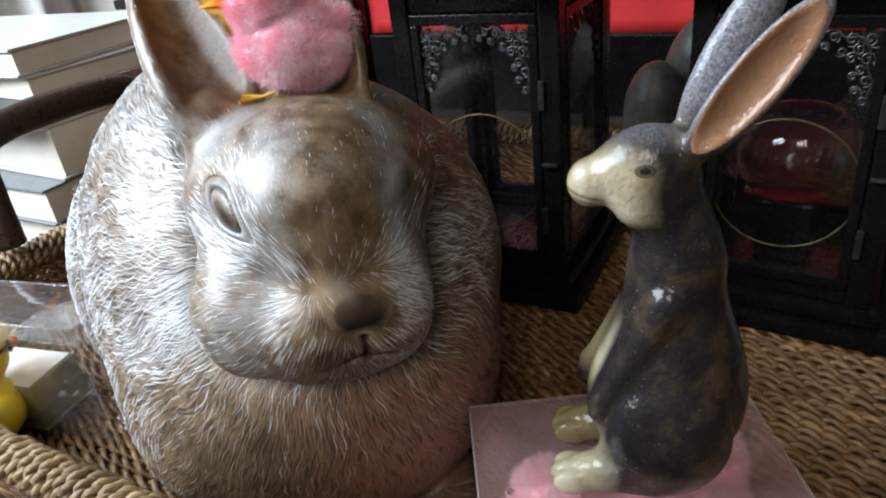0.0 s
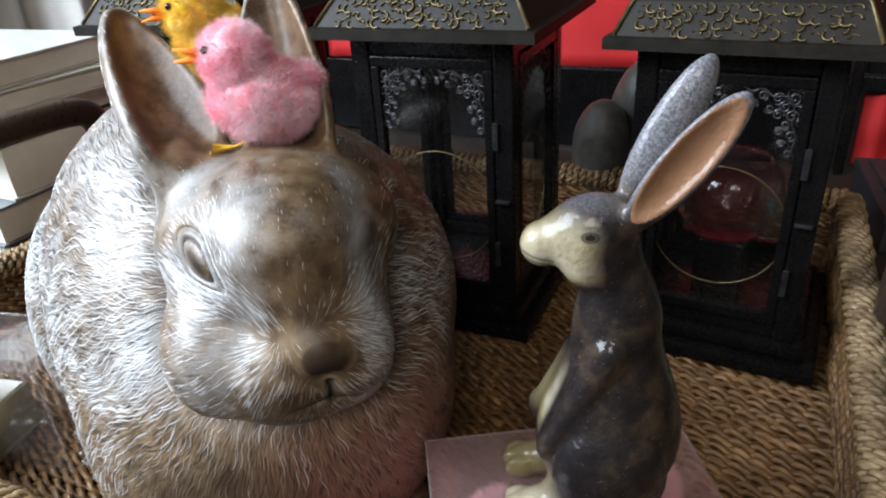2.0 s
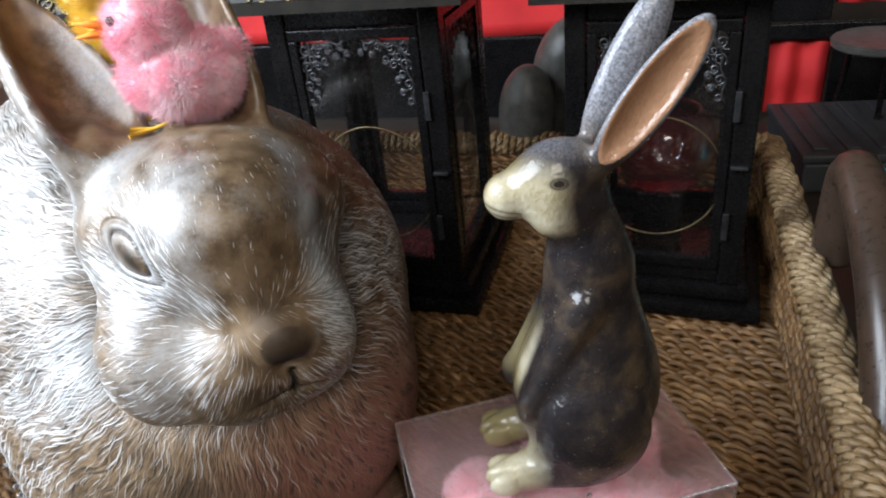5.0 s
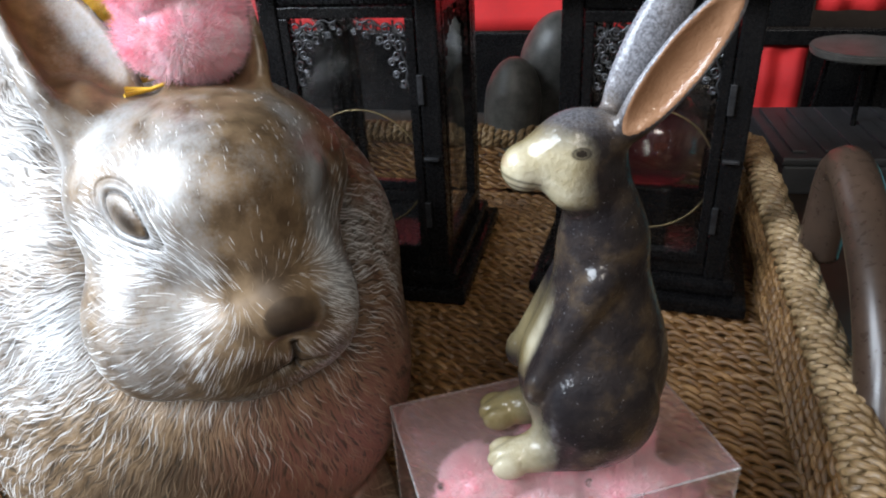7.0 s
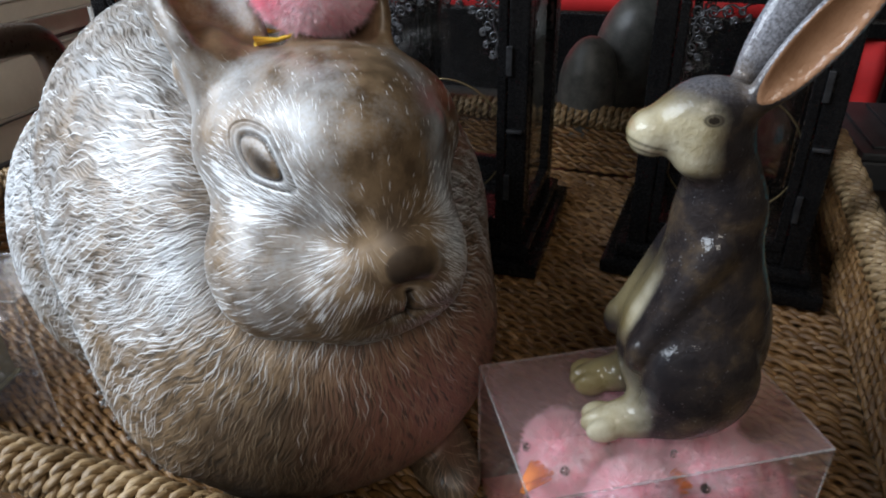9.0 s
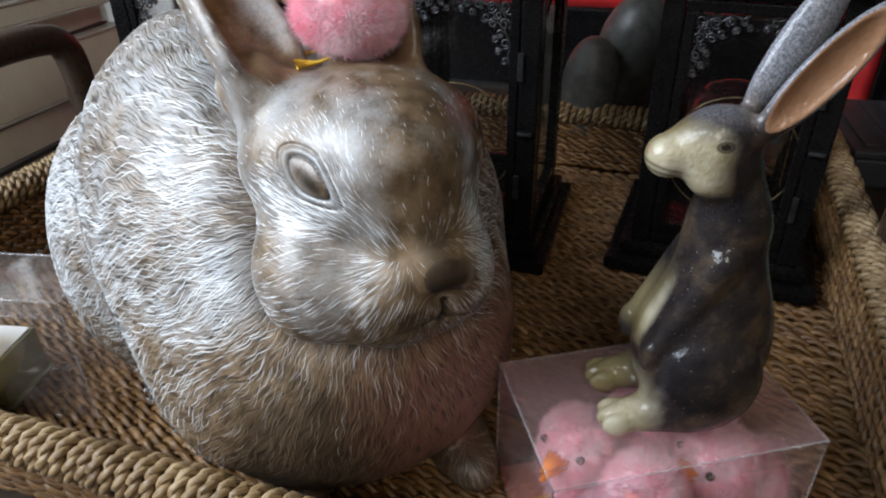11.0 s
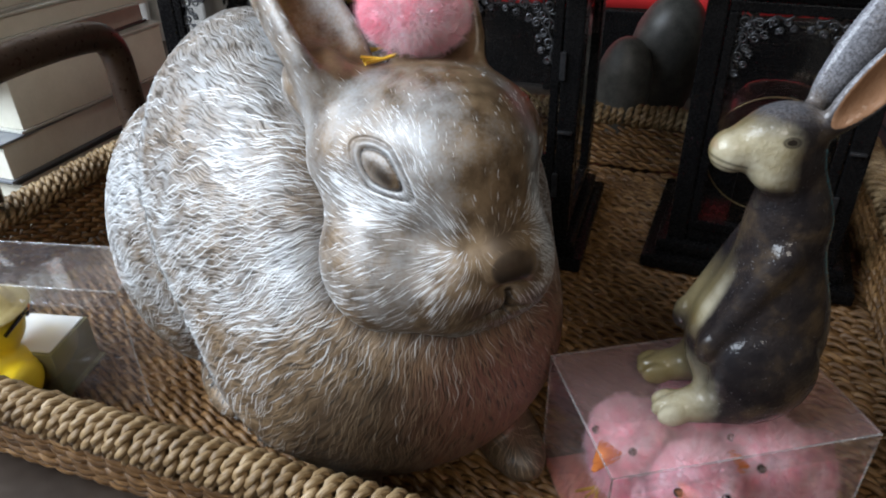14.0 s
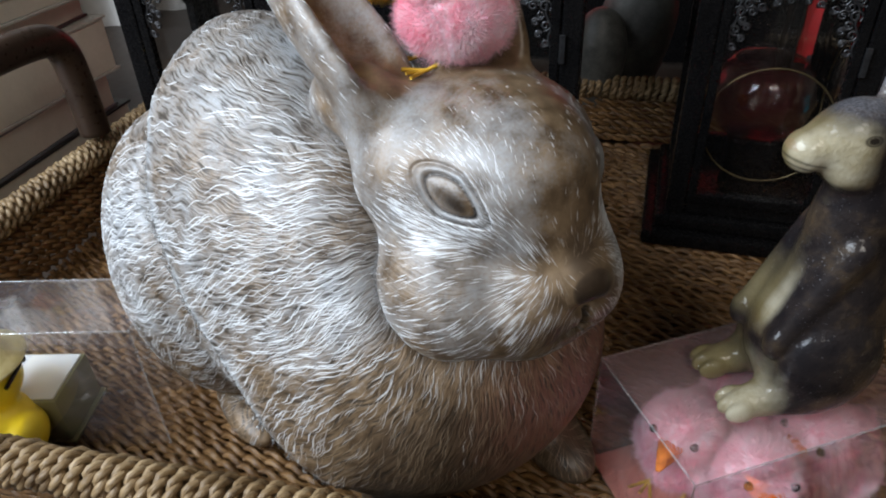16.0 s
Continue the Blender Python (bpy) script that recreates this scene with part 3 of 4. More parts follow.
    # pale crest line, with shade painted into the haunch crease beside it
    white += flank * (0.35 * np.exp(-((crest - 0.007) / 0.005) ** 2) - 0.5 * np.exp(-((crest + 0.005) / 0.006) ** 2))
    groove = 0.45 + 0.55 * ramp01(rad, 0.012, 0.026)
    groove *= 1 - 0.40 * top
    groove *= 1 - 0.45 * ramp01(z, 0.205, 0.225) * (1 - on_body)
    white -= 0.46 * np.exp(-(rad / 0.024) ** 2) * (1 - on_body) * ramp01(a, -0.05, -0.02)
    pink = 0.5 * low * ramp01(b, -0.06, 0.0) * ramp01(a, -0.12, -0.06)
    # lips and chin
    lip = np.exp(-(((a + 0.014) / 0.022) ** 2 + ((z - 0.1545) / 0.010) ** 2 + ((b + 0.010) / 0.026) ** 2))
    white -= 0.55 * lip
    ink_and_shade = 0.60 * lip * (0.6 + 0.8 * wob)
    # shade painted into the haunch crease and the seam behind the head
    ink_and_shade = np.maximum(ink_and_shade, 0.50 * flank * np.exp(-((crest + 0.005) / 0.006) ** 2))
    ink_and_shade = np.maximum(ink_and_shade, 0.40 * np.exp(-(gap / 0.004) ** 2) * ramp01(-z, -0.235, -0.20))
    fold = np.exp(-((z - 0.153 + 0.10 * np.abs(b)) / 0.0018) ** 2) * np.exp(-(b / 0.014) ** 2) * (a > -0.03)
    ink_and_shade = np.maximum(ink_and_shade, 0.6 * fold)
    # eyes
    for side in (-1, 1):
        k, x, y = almond(v, side)
        seen = 1.0 if side < 0 else 0.25
        white += seen * np.where(k < 3, 0.14 * np.exp(-((k - 1.12) / 0.10) ** 2) - 0.10 * np.exp(-((k - 1.62) / 0.2) ** 2), 0)
        line = 0.55 * np.exp(-((k - 0.90) / 0.07) ** 2) + 0.45 * np.exp(-((k - 1.38) / 0.07) ** 2) * (x > -0.3)
        pupil = np.clip(1.35 - np.hypot((x - 0.26) / 1.05, y + 0.10) / 0.54, 0, 1) * (k < 0.85)
        ink_and_shade = np.maximum(ink_and_shade, seen * np.where(k < 3, np.maximum(1.3 * line, 0.60 * pupil), 0))
        white = np.where(k < 0.84, white * (1 - seen) + seen * (0.30 - 0.30 * x), white)
        dusk = np.exp(-(((x - 0.45) / 0.42) ** 2 + ((y - 1.75) / 0.55) ** 2)) * (k < 8)
        white -= 0.30 * seen * dusk
        ink_and_shade = np.maximum(ink_and_shade, 0.38 * seen * dusk)
        groove *= np.where(k < 1.45, 0.05, 1)
    # nose: brown above, near black below, a thin pale line under it
    nq = np.hypot((b - 0.0015) / 0.0106, (z - 0.1775) / 0.0082)
    front = ramp01(a, -0.022, -0.014)
    white += front * (0.20 * np.exp(-((nq - 1.22) / 0.09) ** 2) * (1 - ramp01(z, 0.178, 0.184)) - 0.35 * (1 - ramp01(nq, 0.9, 1.08)))
    ink_and_shade = np.maximum(ink_and_shade, front * 0.72 * (1 - ramp01(nq, 0.75, 1.12)) * (1 - ramp01(z, 0.1725, 0.1840)))
    ink_and_shade = np.maximum(ink_and_shade, 0.26 * front * (1 - ramp01(nq, 0.85, 1.25)))
    lobe = np.exp(-(((a + 0.007) / 0.012) ** 2 + ((b - 0.015) / 0.007) ** 2 + ((z - 0.157) / 0.006) ** 2))
    ink_and_shade = np.maximum(ink_and_shade, 0.50 * lobe)
    smudge = np.exp(-(((a + 0.006) / 0.016) ** 2 + ((b + 0.016) / 0.012) ** 2 + ((z - 0.157) / 0.0075) ** 2))
    white -= 0.45 * smudge
    ink_and_shade = np.maximum(ink_and_shade, 0.34 * smudge * (0.7 + 0.6 * wob))
    white += 0.25 * np.exp(-(((a + 0.004) / 0.010) ** 2 + ((b - 0.004) / 0.005) ** 2 + ((z - 0.163) / 0.004) ** 2))
    slot = np.exp(-((b - 0.001) / 0.0016) ** 2) * (z > 0.150) * (z < 0.166) * (a > -0.03)
    ink_and_shade = np.maximum(ink_and_shade, 0.7 * slot)
    groove *= np.where((a > -0.03) & (nq < 1.35) & (z < 0.192), 0.08, 1)
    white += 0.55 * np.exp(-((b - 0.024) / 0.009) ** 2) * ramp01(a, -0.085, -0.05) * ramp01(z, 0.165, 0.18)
    for base, tip, n, w, t in EARS:
        hol = ear_blade(v, base, tip, n, w, t)[1]
        inner = (1 - ramp01(hol, 0.0006, 0.002)) * (z > 0.235)
        pink, white, groove = np.maximum(pink, 0.10 * inner), white - 0.30 * inner, groove * (1 - 0.5 * inner)
    pink = np.where(ink_and_shade > 0.03, -ink_and_shade, pink)
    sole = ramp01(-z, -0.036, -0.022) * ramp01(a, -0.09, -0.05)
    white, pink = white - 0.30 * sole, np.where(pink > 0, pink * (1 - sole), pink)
    tone_mask = np.stack([white, pink, groove * (0.40 + 0.60 * on_body) * ramp01(rad, 0.015, 0.045) * (1 - 0.85 * ramp01(z, 0.200, 0.222) * (1 - on_body))], -1)

    # raised locks of hair, combed away from the muzzle and waving on the body
    rng = np.random.RandomState(8)
    calm = groove * ramp01(z, 0.006, 0.016) * (1 - 0.88 * ramp01(z, 0.150, 0.205) * on_body * ramp01(-a, 0.10, 0.14))
    calm *= 1 - 0.60 * (1 - on_body) * ramp01(-a, 0.055, 0.070) * (b < 0) * (z < 0.25)
    calm *= 1 - 0.30 * ramp01(top, 0.15, 0.5)
    calm = np.maximum(calm, 0.9 * np.exp(-((b - 0.024) / 0.012) ** 2) * ramp01(a, -0.085, -0.05) * ramp01(z, 0.165, 0.18))
    fine_head = (1 - on_body) * (1 - ramp01(-z, -0.215, -0.200))
    bare = np.zeros(len(v))
    for base, tip, n, w, t in EARS:
        bare = np.maximum(bare, (1 - ramp01(ear_blade(v, base, tip, n, w, t)[1], 0.0006, 0.002)) * (z > 0.235))
    calm *= 1 - 0.9 * bare
    for side in (-1, 1):
        calm *= np.where(almond(v, side)[0] < 1.40, 0, 1)
    calm *= np.where((a > -0.03) & (nq < 1.25) & (z < 0.190), 0.0, 1)
    pick = rng.permutation(np.flatnonzero(rng.uniform(size=len(v)) < calm))[:LOCKS]
    p = v[pick] + rng.normal(size=(len(pick), 3)) * 0.0006
    body_lock = on_body[pick]
    steps = 8
    reach = np.where(body_lock > 0.5, rng.uniform(0.009, 0.0195, len(pick)), rng.uniform(0.005, 0.0110, len(pick)))
    reach *= np.where(fine_head[pick] > 0.5, 0.62, 1) * np.where(top[pick] > 0.3, 0.6, 1)
    muzzle = np.array((-0.018, -0.006, 0.183))
    wave = np.array([noise.noise(Vector(q * 45 + 3)) for q in p])
    crimp = np.array([noise.noise(Vector(q * 26 + 9)) for q in p]) * 5

    def slope(q):
        h = 0.0005
        g = np.stack([field(q + h * np.eye(3)[i]) - field(q - h * np.eye(3)[i]) for i in range(3)], -1) / (2 * h)
        return g / (np.linalg.norm(g, axis=1)[:, None] + 1e-9)

    mids, outs, sides = [], [], []
    for k in range(steps):
        n = slope(p)
        p = p - np.clip(field(p), -0.001, 0.001)[:, None] * n
        d = p - muzzle
        d /= np.linalg.norm(d, axis=1)[:, None]
        d = d + body_lock[:, None] * np.array((-0.10, 0.0, -0.38))
        d -= n * (d * n).sum(1)[:, None]
        d /= np.linalg.norm(d, axis=1)[:, None] + 1e-9
        swing = 0.40 * wave + (0.08 + 0.30 * body_lock) * np.sin(k * 0.85 + crimp)
        across = np.cross(n, d)
        d = d * np.cos(swing)[:, None] + across * np.sin(swing)[:, None]
        mids.append(p), outs.append(n), sides.append(np.cross(n, d))
        p = p + d * (reach / (steps - 1))[:, None]
    mids, outs, sides = (np.stack(q, 1) for q in (mids, outs, sides))
    taper = np.sin(np.linspace(0.10, math.pi - 0.06, steps)) ** 0.7
    half = (0.00029 + 0.00012 * body_lock) * rng.uniform(0.7, 1.3, len(pick)) * np.where(fine_head[pick] > 0.5, 0.7, 1)
    rise = half * 0.62
    w = half[:, None, None] * taper[None, :, None]
    hgt = rise[:, None, None] * taper[None, :, None]
    rows = np.stack([mids - sides * w - outs * 0.0002, mids + outs * hgt, mids + sides * w - outs * 0.0002], 2)
    base = len(v)
    lock_v = rows.reshape(-1, 3)
    one = np.array([[i * 3 + j, i * 3 + j + 1, i * 3 + j + 4, i * 3 + j + 3] for i in range(steps - 1) for j in range(2)])
    lock_f = (base + one[None] + (np.arange(len(pick)) * steps * 3)[:, None, None]).reshape(-1, 4)
    grain = rng.uniform(size=len(pick))
    mark = np.zeros((len(pick), steps, 3, 3))
    mark[..., 0] = np.array((0.35, 1.0, 0.35))[None, None] * (0.35 + 0.65 * taper)[None, :, None]
    mark[..., 1] = grain[:, None, None]
    lock = np.concatenate([np.zeros((len(v), 3)), mark.reshape(-1, 3)])
    fur = np.concatenate([fur, np.repeat(fur[pick], steps * 3, 0)])
    tone_mask = np.concatenate([tone_mask, np.repeat(tone_mask[pick], steps * 3, 0)])
    v = np.concatenate([v, lock_v])
    f = list(f) + lock_f.tolist()
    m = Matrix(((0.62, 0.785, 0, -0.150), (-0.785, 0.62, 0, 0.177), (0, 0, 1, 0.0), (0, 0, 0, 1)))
    statue("rabbit_statue", v, f, rabbit_mat, m, {"fur": fur, "tone_mask": tone_mask, "lock": lock}, "crouching garden figure in brown and silver-washed cast resin with combed grooves", "statue")


build_rabbit()


# ---- hare figurine ----
def build_hare():
    """x ahead, y to its left, z up; it sits on the clear box."""
    def hare_ear(p, s):
        tilt = (s * -4, -35, 0) if s > 0 else (s * -4, -27, 0)
        c = (-0.0115, 0.009, 0.170) if s > 0 else (-0.008, -0.008, 0.176)
        ear = ell(p, c, (0.0092, 0.0058, 0.0325), tilt)
        hol = ell(p, (c[0], c[1] + s * 0.0052, c[2] + 0.003), (0.0080, 0.0056, 0.0295), tilt)
        return ear, hol

    def field(p):
        d = ell(p, (0.008, 0, 0.040), (0.032, 0.026, 0.040))
        d = join(d, ell(p, (0.006, 0, 0.083), (0.0190, 0.0170, 0.045), (0, 6, 0)), 0.018)
        d = join(d, capsule(p, (0.004, 0, 0.105), (0.009, 0, 0.130), 0.0122, 0.0102), 0.010)
        head = ell(p, (0.017, 0, 0.1415), (0.017, 0.0130, 0.0140), (0, 10, 0))
        head = join(head, capsule(p, (0.022, 0, 0.140), (0.0375, 0, 0.1355), 0.0112, 0.0092), 0.008)
        for s in (-1, 1):
            head = join(head, ell(p, (0.0185, s * 0.0055, 0.1305), (0.0125, 0.0090, 0.0120)), 0.005)
        d = join(d, head, 0.006)
        for s in (-1, 1):
            d = join(d, ell(p, (0.009, s * 0.0195, 0.031), (0.0245, 0.0120, 0.0285)), 0.002)
            d = join(d, ell(p, (0.030, s * 0.0150, 0.0085), (0.0235, 0.0092, 0.0092), (0, 4, 0)), 0.010)
            for t in (-1, 0, 1):
                d = join(d, ell(p, (0.0485 - 0.0015 * abs(t), s * 0.0150 + t * 0.0058, 0.0062), (0.0080, 0.0036, 0.0062)), 0.0012)
            d = join(d, capsule(p, (0.011, s * 0.0130, 0.092), (0.0330 if s > 0 else 0.0360, s * 0.0135, 0.046), 0.0080, 0.0056), 0.0025)
            d = join(d, ell(p, (0.0350 if s > 0 else 0.0380, s * 0.0135, 0.042), (0.0055, 0.0052, 0.0080)), 0.003)
            d = join(d, cut(*hare_ear(p, s), 0.0015), 0.004)
        return np.maximum(d, -p[..., 2])

    v, f = net(field, (-0.06, -0.05, -0.002), (0.064, 0.05, 0.226), 0.0011)
    v, f = refine(field, v, f, (((0.028, 0, 0.138), 0.026),))
    x, y, z = v.T
    chest = ramp01(x, 0.021, 0.040) * ramp01(z, 0.035, 0.06) * (1 - ramp01(z, 0.118, 0.126))
    face = ramp01(x, 0.010, 0.027) * ramp01(-z, -0.156, -0.141) * np.maximum(ramp01(z, 0.119, 0.126), ramp01(z, 0.104, 0.112) * ramp01(x, 0.020, 0.034))
    feet = ramp01(x, 0.022, 0.046) * ramp01(-z, -0.042, -0.018)
    arm = capsule(v, (0.011, 0.0130, 0.092), (0.0330, 0.0135, 0.046), 0.0080, 0.0056)
    cream = np.maximum(np.maximum(chest * (1 - 0.9 * (1 - ramp01(arm, 0.0008, 0.005))), face), feet)
    peach = np.zeros_like(x)
    for s in (-1, 1):
        peach = np.maximum(peach, (1 - ramp01(np.abs(hare_ear(v, s)[1]), 0.0004, 0.0012)) * (z > 0.147))
    eye = np.zeros_like(x)
    for s in (-1, 1):
        r = np.linalg.norm((v - np.array((0.0205, s * 0.0126, 0.1440))) / np.array((1.35, 1.2, 0.85)), axis=1)
        eye = np.maximum(eye, 0.8 * np.exp(-((r - 0.0023) / 0.0005) ** 2))
        eye = np.maximum(eye, 0.5 * np.exp(-(((x - 0.0195) / 0.004) ** 2 + ((z - 0.1475) / 0.0012) ** 2)) * (np.abs(y) > 0.008))
        eye = np.maximum(eye, (r < 0.0022) * (0.97 - 0.35 * (r > 0.0016)))
    for k, (z0, w) in enumerate(((0.1345, 0.0006), (0.1318, 0.0005), (0.1292, 0.0005))):
        eye = np.maximum(eye, 0.7 * np.exp(-((z - z0 + 0.25 * (0.046 - x)) / w) ** 2) * (x > 0.0335 + 0.002 * k) * (x < 0.060))
    nose_tip = (x > 0.0448) & (z > 0.1375)
    peach = np.maximum(peach, nose_tip * 0.46)
    tone_mask = np.stack([cream, peach, eye], -1)
    m = Matrix(((-0.945, 0.33, 0, -0.035), (-0.33, -0.945, 0, 0.238), (0, 0, 1, 0.0865), (0, 0, 0, 1)))
    statue("hare_figurine", v, f, hare_mat, m, {"tone_mask": tone_mask}, "upright glazed ceramic figurine in speckled grey and cream", "figurine")


build_hare()


# ---- chicks ----
def fluff_ball(c, r, seed, count, hair, stretch=(1, 1, 1)):
    """A lumpy core with many short tapering hairs."""
    rng = np.random.RandomState(seed)
    bm = bmesh.new()
    bmesh.ops.create_icosphere(bm, subdivisions=4, radius=1.0)
    for v in bm.verts:
        k = 1 + 0.16 * noise.noise(v.co * 2.2 + Vector((seed, 0, 0))) + 0.05 * noise.noise(v.co * 7)
        v.co = Vector([c[i] + v.co[i] * r * stretch[i] * k for i in range(3)])
    me = bpy.data.meshes.new("fluff")
    bm.to_mesh(me)
    bm.free()
    V = np.array([v.co for v in me.vertices])
    F = [list(p.vertices) for p in me.polygons]
    d = rng.normal(size=(count, 3))
    d /= np.linalg.norm(d, axis=1)[:, None]
    st = np.array(stretch)
    root = np.array(c) + d * r * st * 0.97
    lean = d + rng.normal(size=(count, 3)) * 0.45
    lean /= np.linalg.norm(lean, axis=1)[:, None]
    tuft = np.array([noise.noise(Vector(q * 3.5) + Vector((seed, 2, 0))) for q in d])
    tip = root + lean * (hair * (1 + 0.6 * tuft) * rng.uniform(0.5, 1.25, count))[:, None]
    side = np.cross(lean, rng.normal(size=(count, 3)))
    side /= np.linalg.norm(side, axis=1)[:, None]
    w = 0.00016
    tri = np.stack([root + side * w, root - side * w, tip], 1).reshape(-1, 3)
    base = len(V)
    V = np.concatenate([V, tri])
    F += [[base + 3 * i, base + 3 * i + 1, base + 3 * i + 2] for i in range(count)]
    bpy.data.meshes.remove(me)
    return V, F


def bead(name, c, r, mat, parent, squash=(1, 1, 1)):
    bm = bmesh.new()
    bmesh.ops.create_icosphere(bm, subdivisions=2, radius=1)
    for v in bm.verts:
        v.co = Vector([c[i] + v.co[i] * r * squash[i] for i in range(3)])
    return part(name, bm, mat, parent)


def build_chick(m, mat, seed, label, size=1.0):
    """A fluffy craft chick: x ahead, body, head, felt beak, bead eyes and wire feet."""
    ob = thing("toy_chick", label, "toy", m, "fluffy chicks")
    V1, F1 = fluff_ball((-0.007, 0, 0.021), 0.0200, seed, 22000, 0.0060, (1.28, 1.0, 0.98))
    me = bpy.data.meshes.new("body")
    me.from_pydata(V1.tolist(), [], F1)
    mesh_object("body", me, mat, ob)
    V2, F2 = fluff_ball((0.006, 0, 0.041), 0.0158, seed + 5, 14000, 0.0048)
    me = bpy.data.meshes.new("head")
    me.from_pydata(V2.tolist(), [], F2)
    mesh_object("head", me, mat, ob)
    V4, F4 = fluff_ball((-0.027, 0, 0.030), 0.0062, seed + 9, 2500, 0.0050, (1.1, 0.6, 1.4))
    me = bpy.data.meshes.new("tail")
    me.from_pydata(V4.tolist(), [], F4)
    mesh_object("tail", me, mat, ob)
    for tip in (0.0016, -0.0026):
        bm = bmesh.new()
        r = bmesh.ops.create_cone(bm, cap_ends=True, segments=10, radius1=0.0062, radius2=0.0010, depth=0.014)
        bmesh.ops.transform(bm, matrix=Matrix.Translation((0.0275, 0, 0.0425 + tip)) @ pose(0, 0, 0, 0, 90 - tip * 3200, 0) @ Matrix.Diagonal((0.42, 1, 1, 1)), verts=r["verts"])
        part("beak", bm, orange_felt, ob, "orange felt beak half")
    for s in (-1, 1):
        bead("eye", (0.0185, s * 0.0098, 0.0465), 0.0021, bead_black, ob)
        V3, F3 = fluff_ball((-0.006, s * 0.0195, 0.021), 0.0085, seed + 8, 4500, 0.0045, (1.3, 0.4, 0.9))
        me = bpy.data.meshes.new("wing")
        me.from_pydata(V3.tolist(), [], F3)
        mesh_object("wing", me, mat, ob)
        toes = [[(0.0, s * 0.008, 0.003), (0.010, s * 0.009, -0.0005), (0.020, s * 0.010 + k * 0.006, -0.001)] for k in (-1, 0, 1)]
        mesh_object("foot", sweep(toes, [0.0009] * 3, 6), yellow_felt, ob, "thin yellow wire foot")
    ob.matrix_world = m @ Matrix.Scale(size, 4)
    return ob


def rab(a, b, z):
    """A place in the rabbit's own axes."""
    return (-0.150 + 0.62 * a + 0.785 * b, 0.177 - 0.785 * a + 0.62 * b, z)


build_chick(pose(*rab(-0.104, -0.016, 0.2435), 0, -6, 215), pink_fluff, 1, "bright pink fluffy chick with an orange beak in the statue's hollow", 0.98)
build_chick(pose(*rab(-0.148, -0.031, 0.264), 0, 0, 225), yellow_fluff, 21, "yellow fluffy chick with an orange beak behind the pink one", 0.9)


# ---- clear boxes ----
def clear_box(name, label, m, sx, sy, sz, notch, mat=None):
    ob = thing(name, label, "box", m)
    t = 0.0005
    mat = mat or acetate
    block("base", (0.001, 0.001, 0.0), (sx - (0.001 if notch else 0.062), sy - 0.001, 0.0016), salmon_card if notch else olive_card, ob, 0.0003, "coloured card base")
    block("side_panel", (0, 0, 0), (sx, t, sz), mat, ob, 0)
    block("side_panel", (0, sy - t, 0), (sx, sy, sz), mat, ob, 0)
    block("side_panel", (0, t, 0), (t, sy - t, sz), mat, ob, 0)
    block("side_panel", (sx - t, t, 0), (sx, sy - t, sz), mat, ob, 0)
    block("lid", (0.0, 0.0, sz + 0.0004), (sx, sy, sz + 0.001), lid_acetate if notch else mat, ob, 0)
    if notch:
        bm = bmesh.new()
        edge = [(0.004, sy - 0.002), (sx - 0.004, sy - 0.002), (sx - 0.004, sy * 0.62)]
        edge += [(sx - 0.024 + 0.020 * math.cos(u), sy * 0.62 - 0.020 * math.sin(u)) for u in np.linspace(0.2, math.pi / 2, 8)]
        edge += [(0.024 - 0.020 * math.sin(u), sy * 0.62 - 0.020 * math.cos(u)) for u in np.linspace(0, math.pi / 2, 8)]
        bm.faces.new([bm.verts.new((x, y, sz - 0.0012 - 0.004 * (1 - y / sy))) for x, y in edge])
        part("tuck_flap", bm, lid_acetate, ob, "rounded clear flap tucked under the lid", smooth=False)
    block("fold", (0.0, 0.0, sz - 0.012), (sx, -0.0006, sz), mat, ob, 0)
    edges = [[(x, y, 0), (x, y, sz)] for x in (0, sx) for y in (0, sy)]
    edges += [[(0, y, sz), (sx, y, sz)] for y in (0, sy)] + [[(x, 0, sz), (x, sy, sz)] for x in (0, sx)]
    mesh_object("crease", sweep([np.linspace(a, b, 5) for a, b in edges], [0.0005] * len(edges), 6), white_edge, ob, "folded edge that catches the light")
    return ob


# pink in this scuffed film stands in for pinkish reflections on the lid
lid_acetate = clear_material("scuffed_pink_haze_acetate", (0.80, 0.50, 0.47), 0.06, 0.09)
white_edge = clear_material("folded_edge", (0.9, 0.9, 0.9), 0.12, 0.16)
CHICK_BOX = Matrix.Translation((-0.139, 0.237, 0.002)) @ pose(0, 0, 0, 0, 0, 30)
clear_box("gift_box", "clear acetate gift box of pink chicks with a salmon card base", CHICK_BOX @ Matrix.Translation((0, -0.087, 0)), 0.137, 0.087, 0.083, True)
for k, (x, y, turn) in enumerate(((0.040, -0.030, 215), (0.058, -0.064, 250), (0.107, -0.060, 190), (0.076, -0.022, 20), (0.112, -0.024, 60))):
    build_chick(CHICK_BOX @ Matrix.Translation((x, y, 0.003)) @ pose(0, 0, 0, 0, 0, turn), pink_fluff, 31 + 11 * k, "pale pink fluffy chick packed in the clear box", 1.14)

DUCK_BOX = Matrix.Translation((-0.402, 0.198, 0.002)) @ pose(0, 0, 0, 0, 0, 12)
duck_box = clear_box("plastic_box", "clear plastic box with an olive card pedestal inside", DUCK_BOX @ Matrix.Translation((-0.15, 0, 0)), 0.15, 0.05, 0.095, False)
block("pedestal", (0.004, 0.003, 0.002), (0.085, 0.047, 0.036), olive_card, duck_box, 0.001, "olive card pedestal")
block("card_top", (0.006, 0.005, 0.0362), (0.083, 0.045, 0.0372), white_card, duck_box, 0.0003, "white card top of the pedestal")


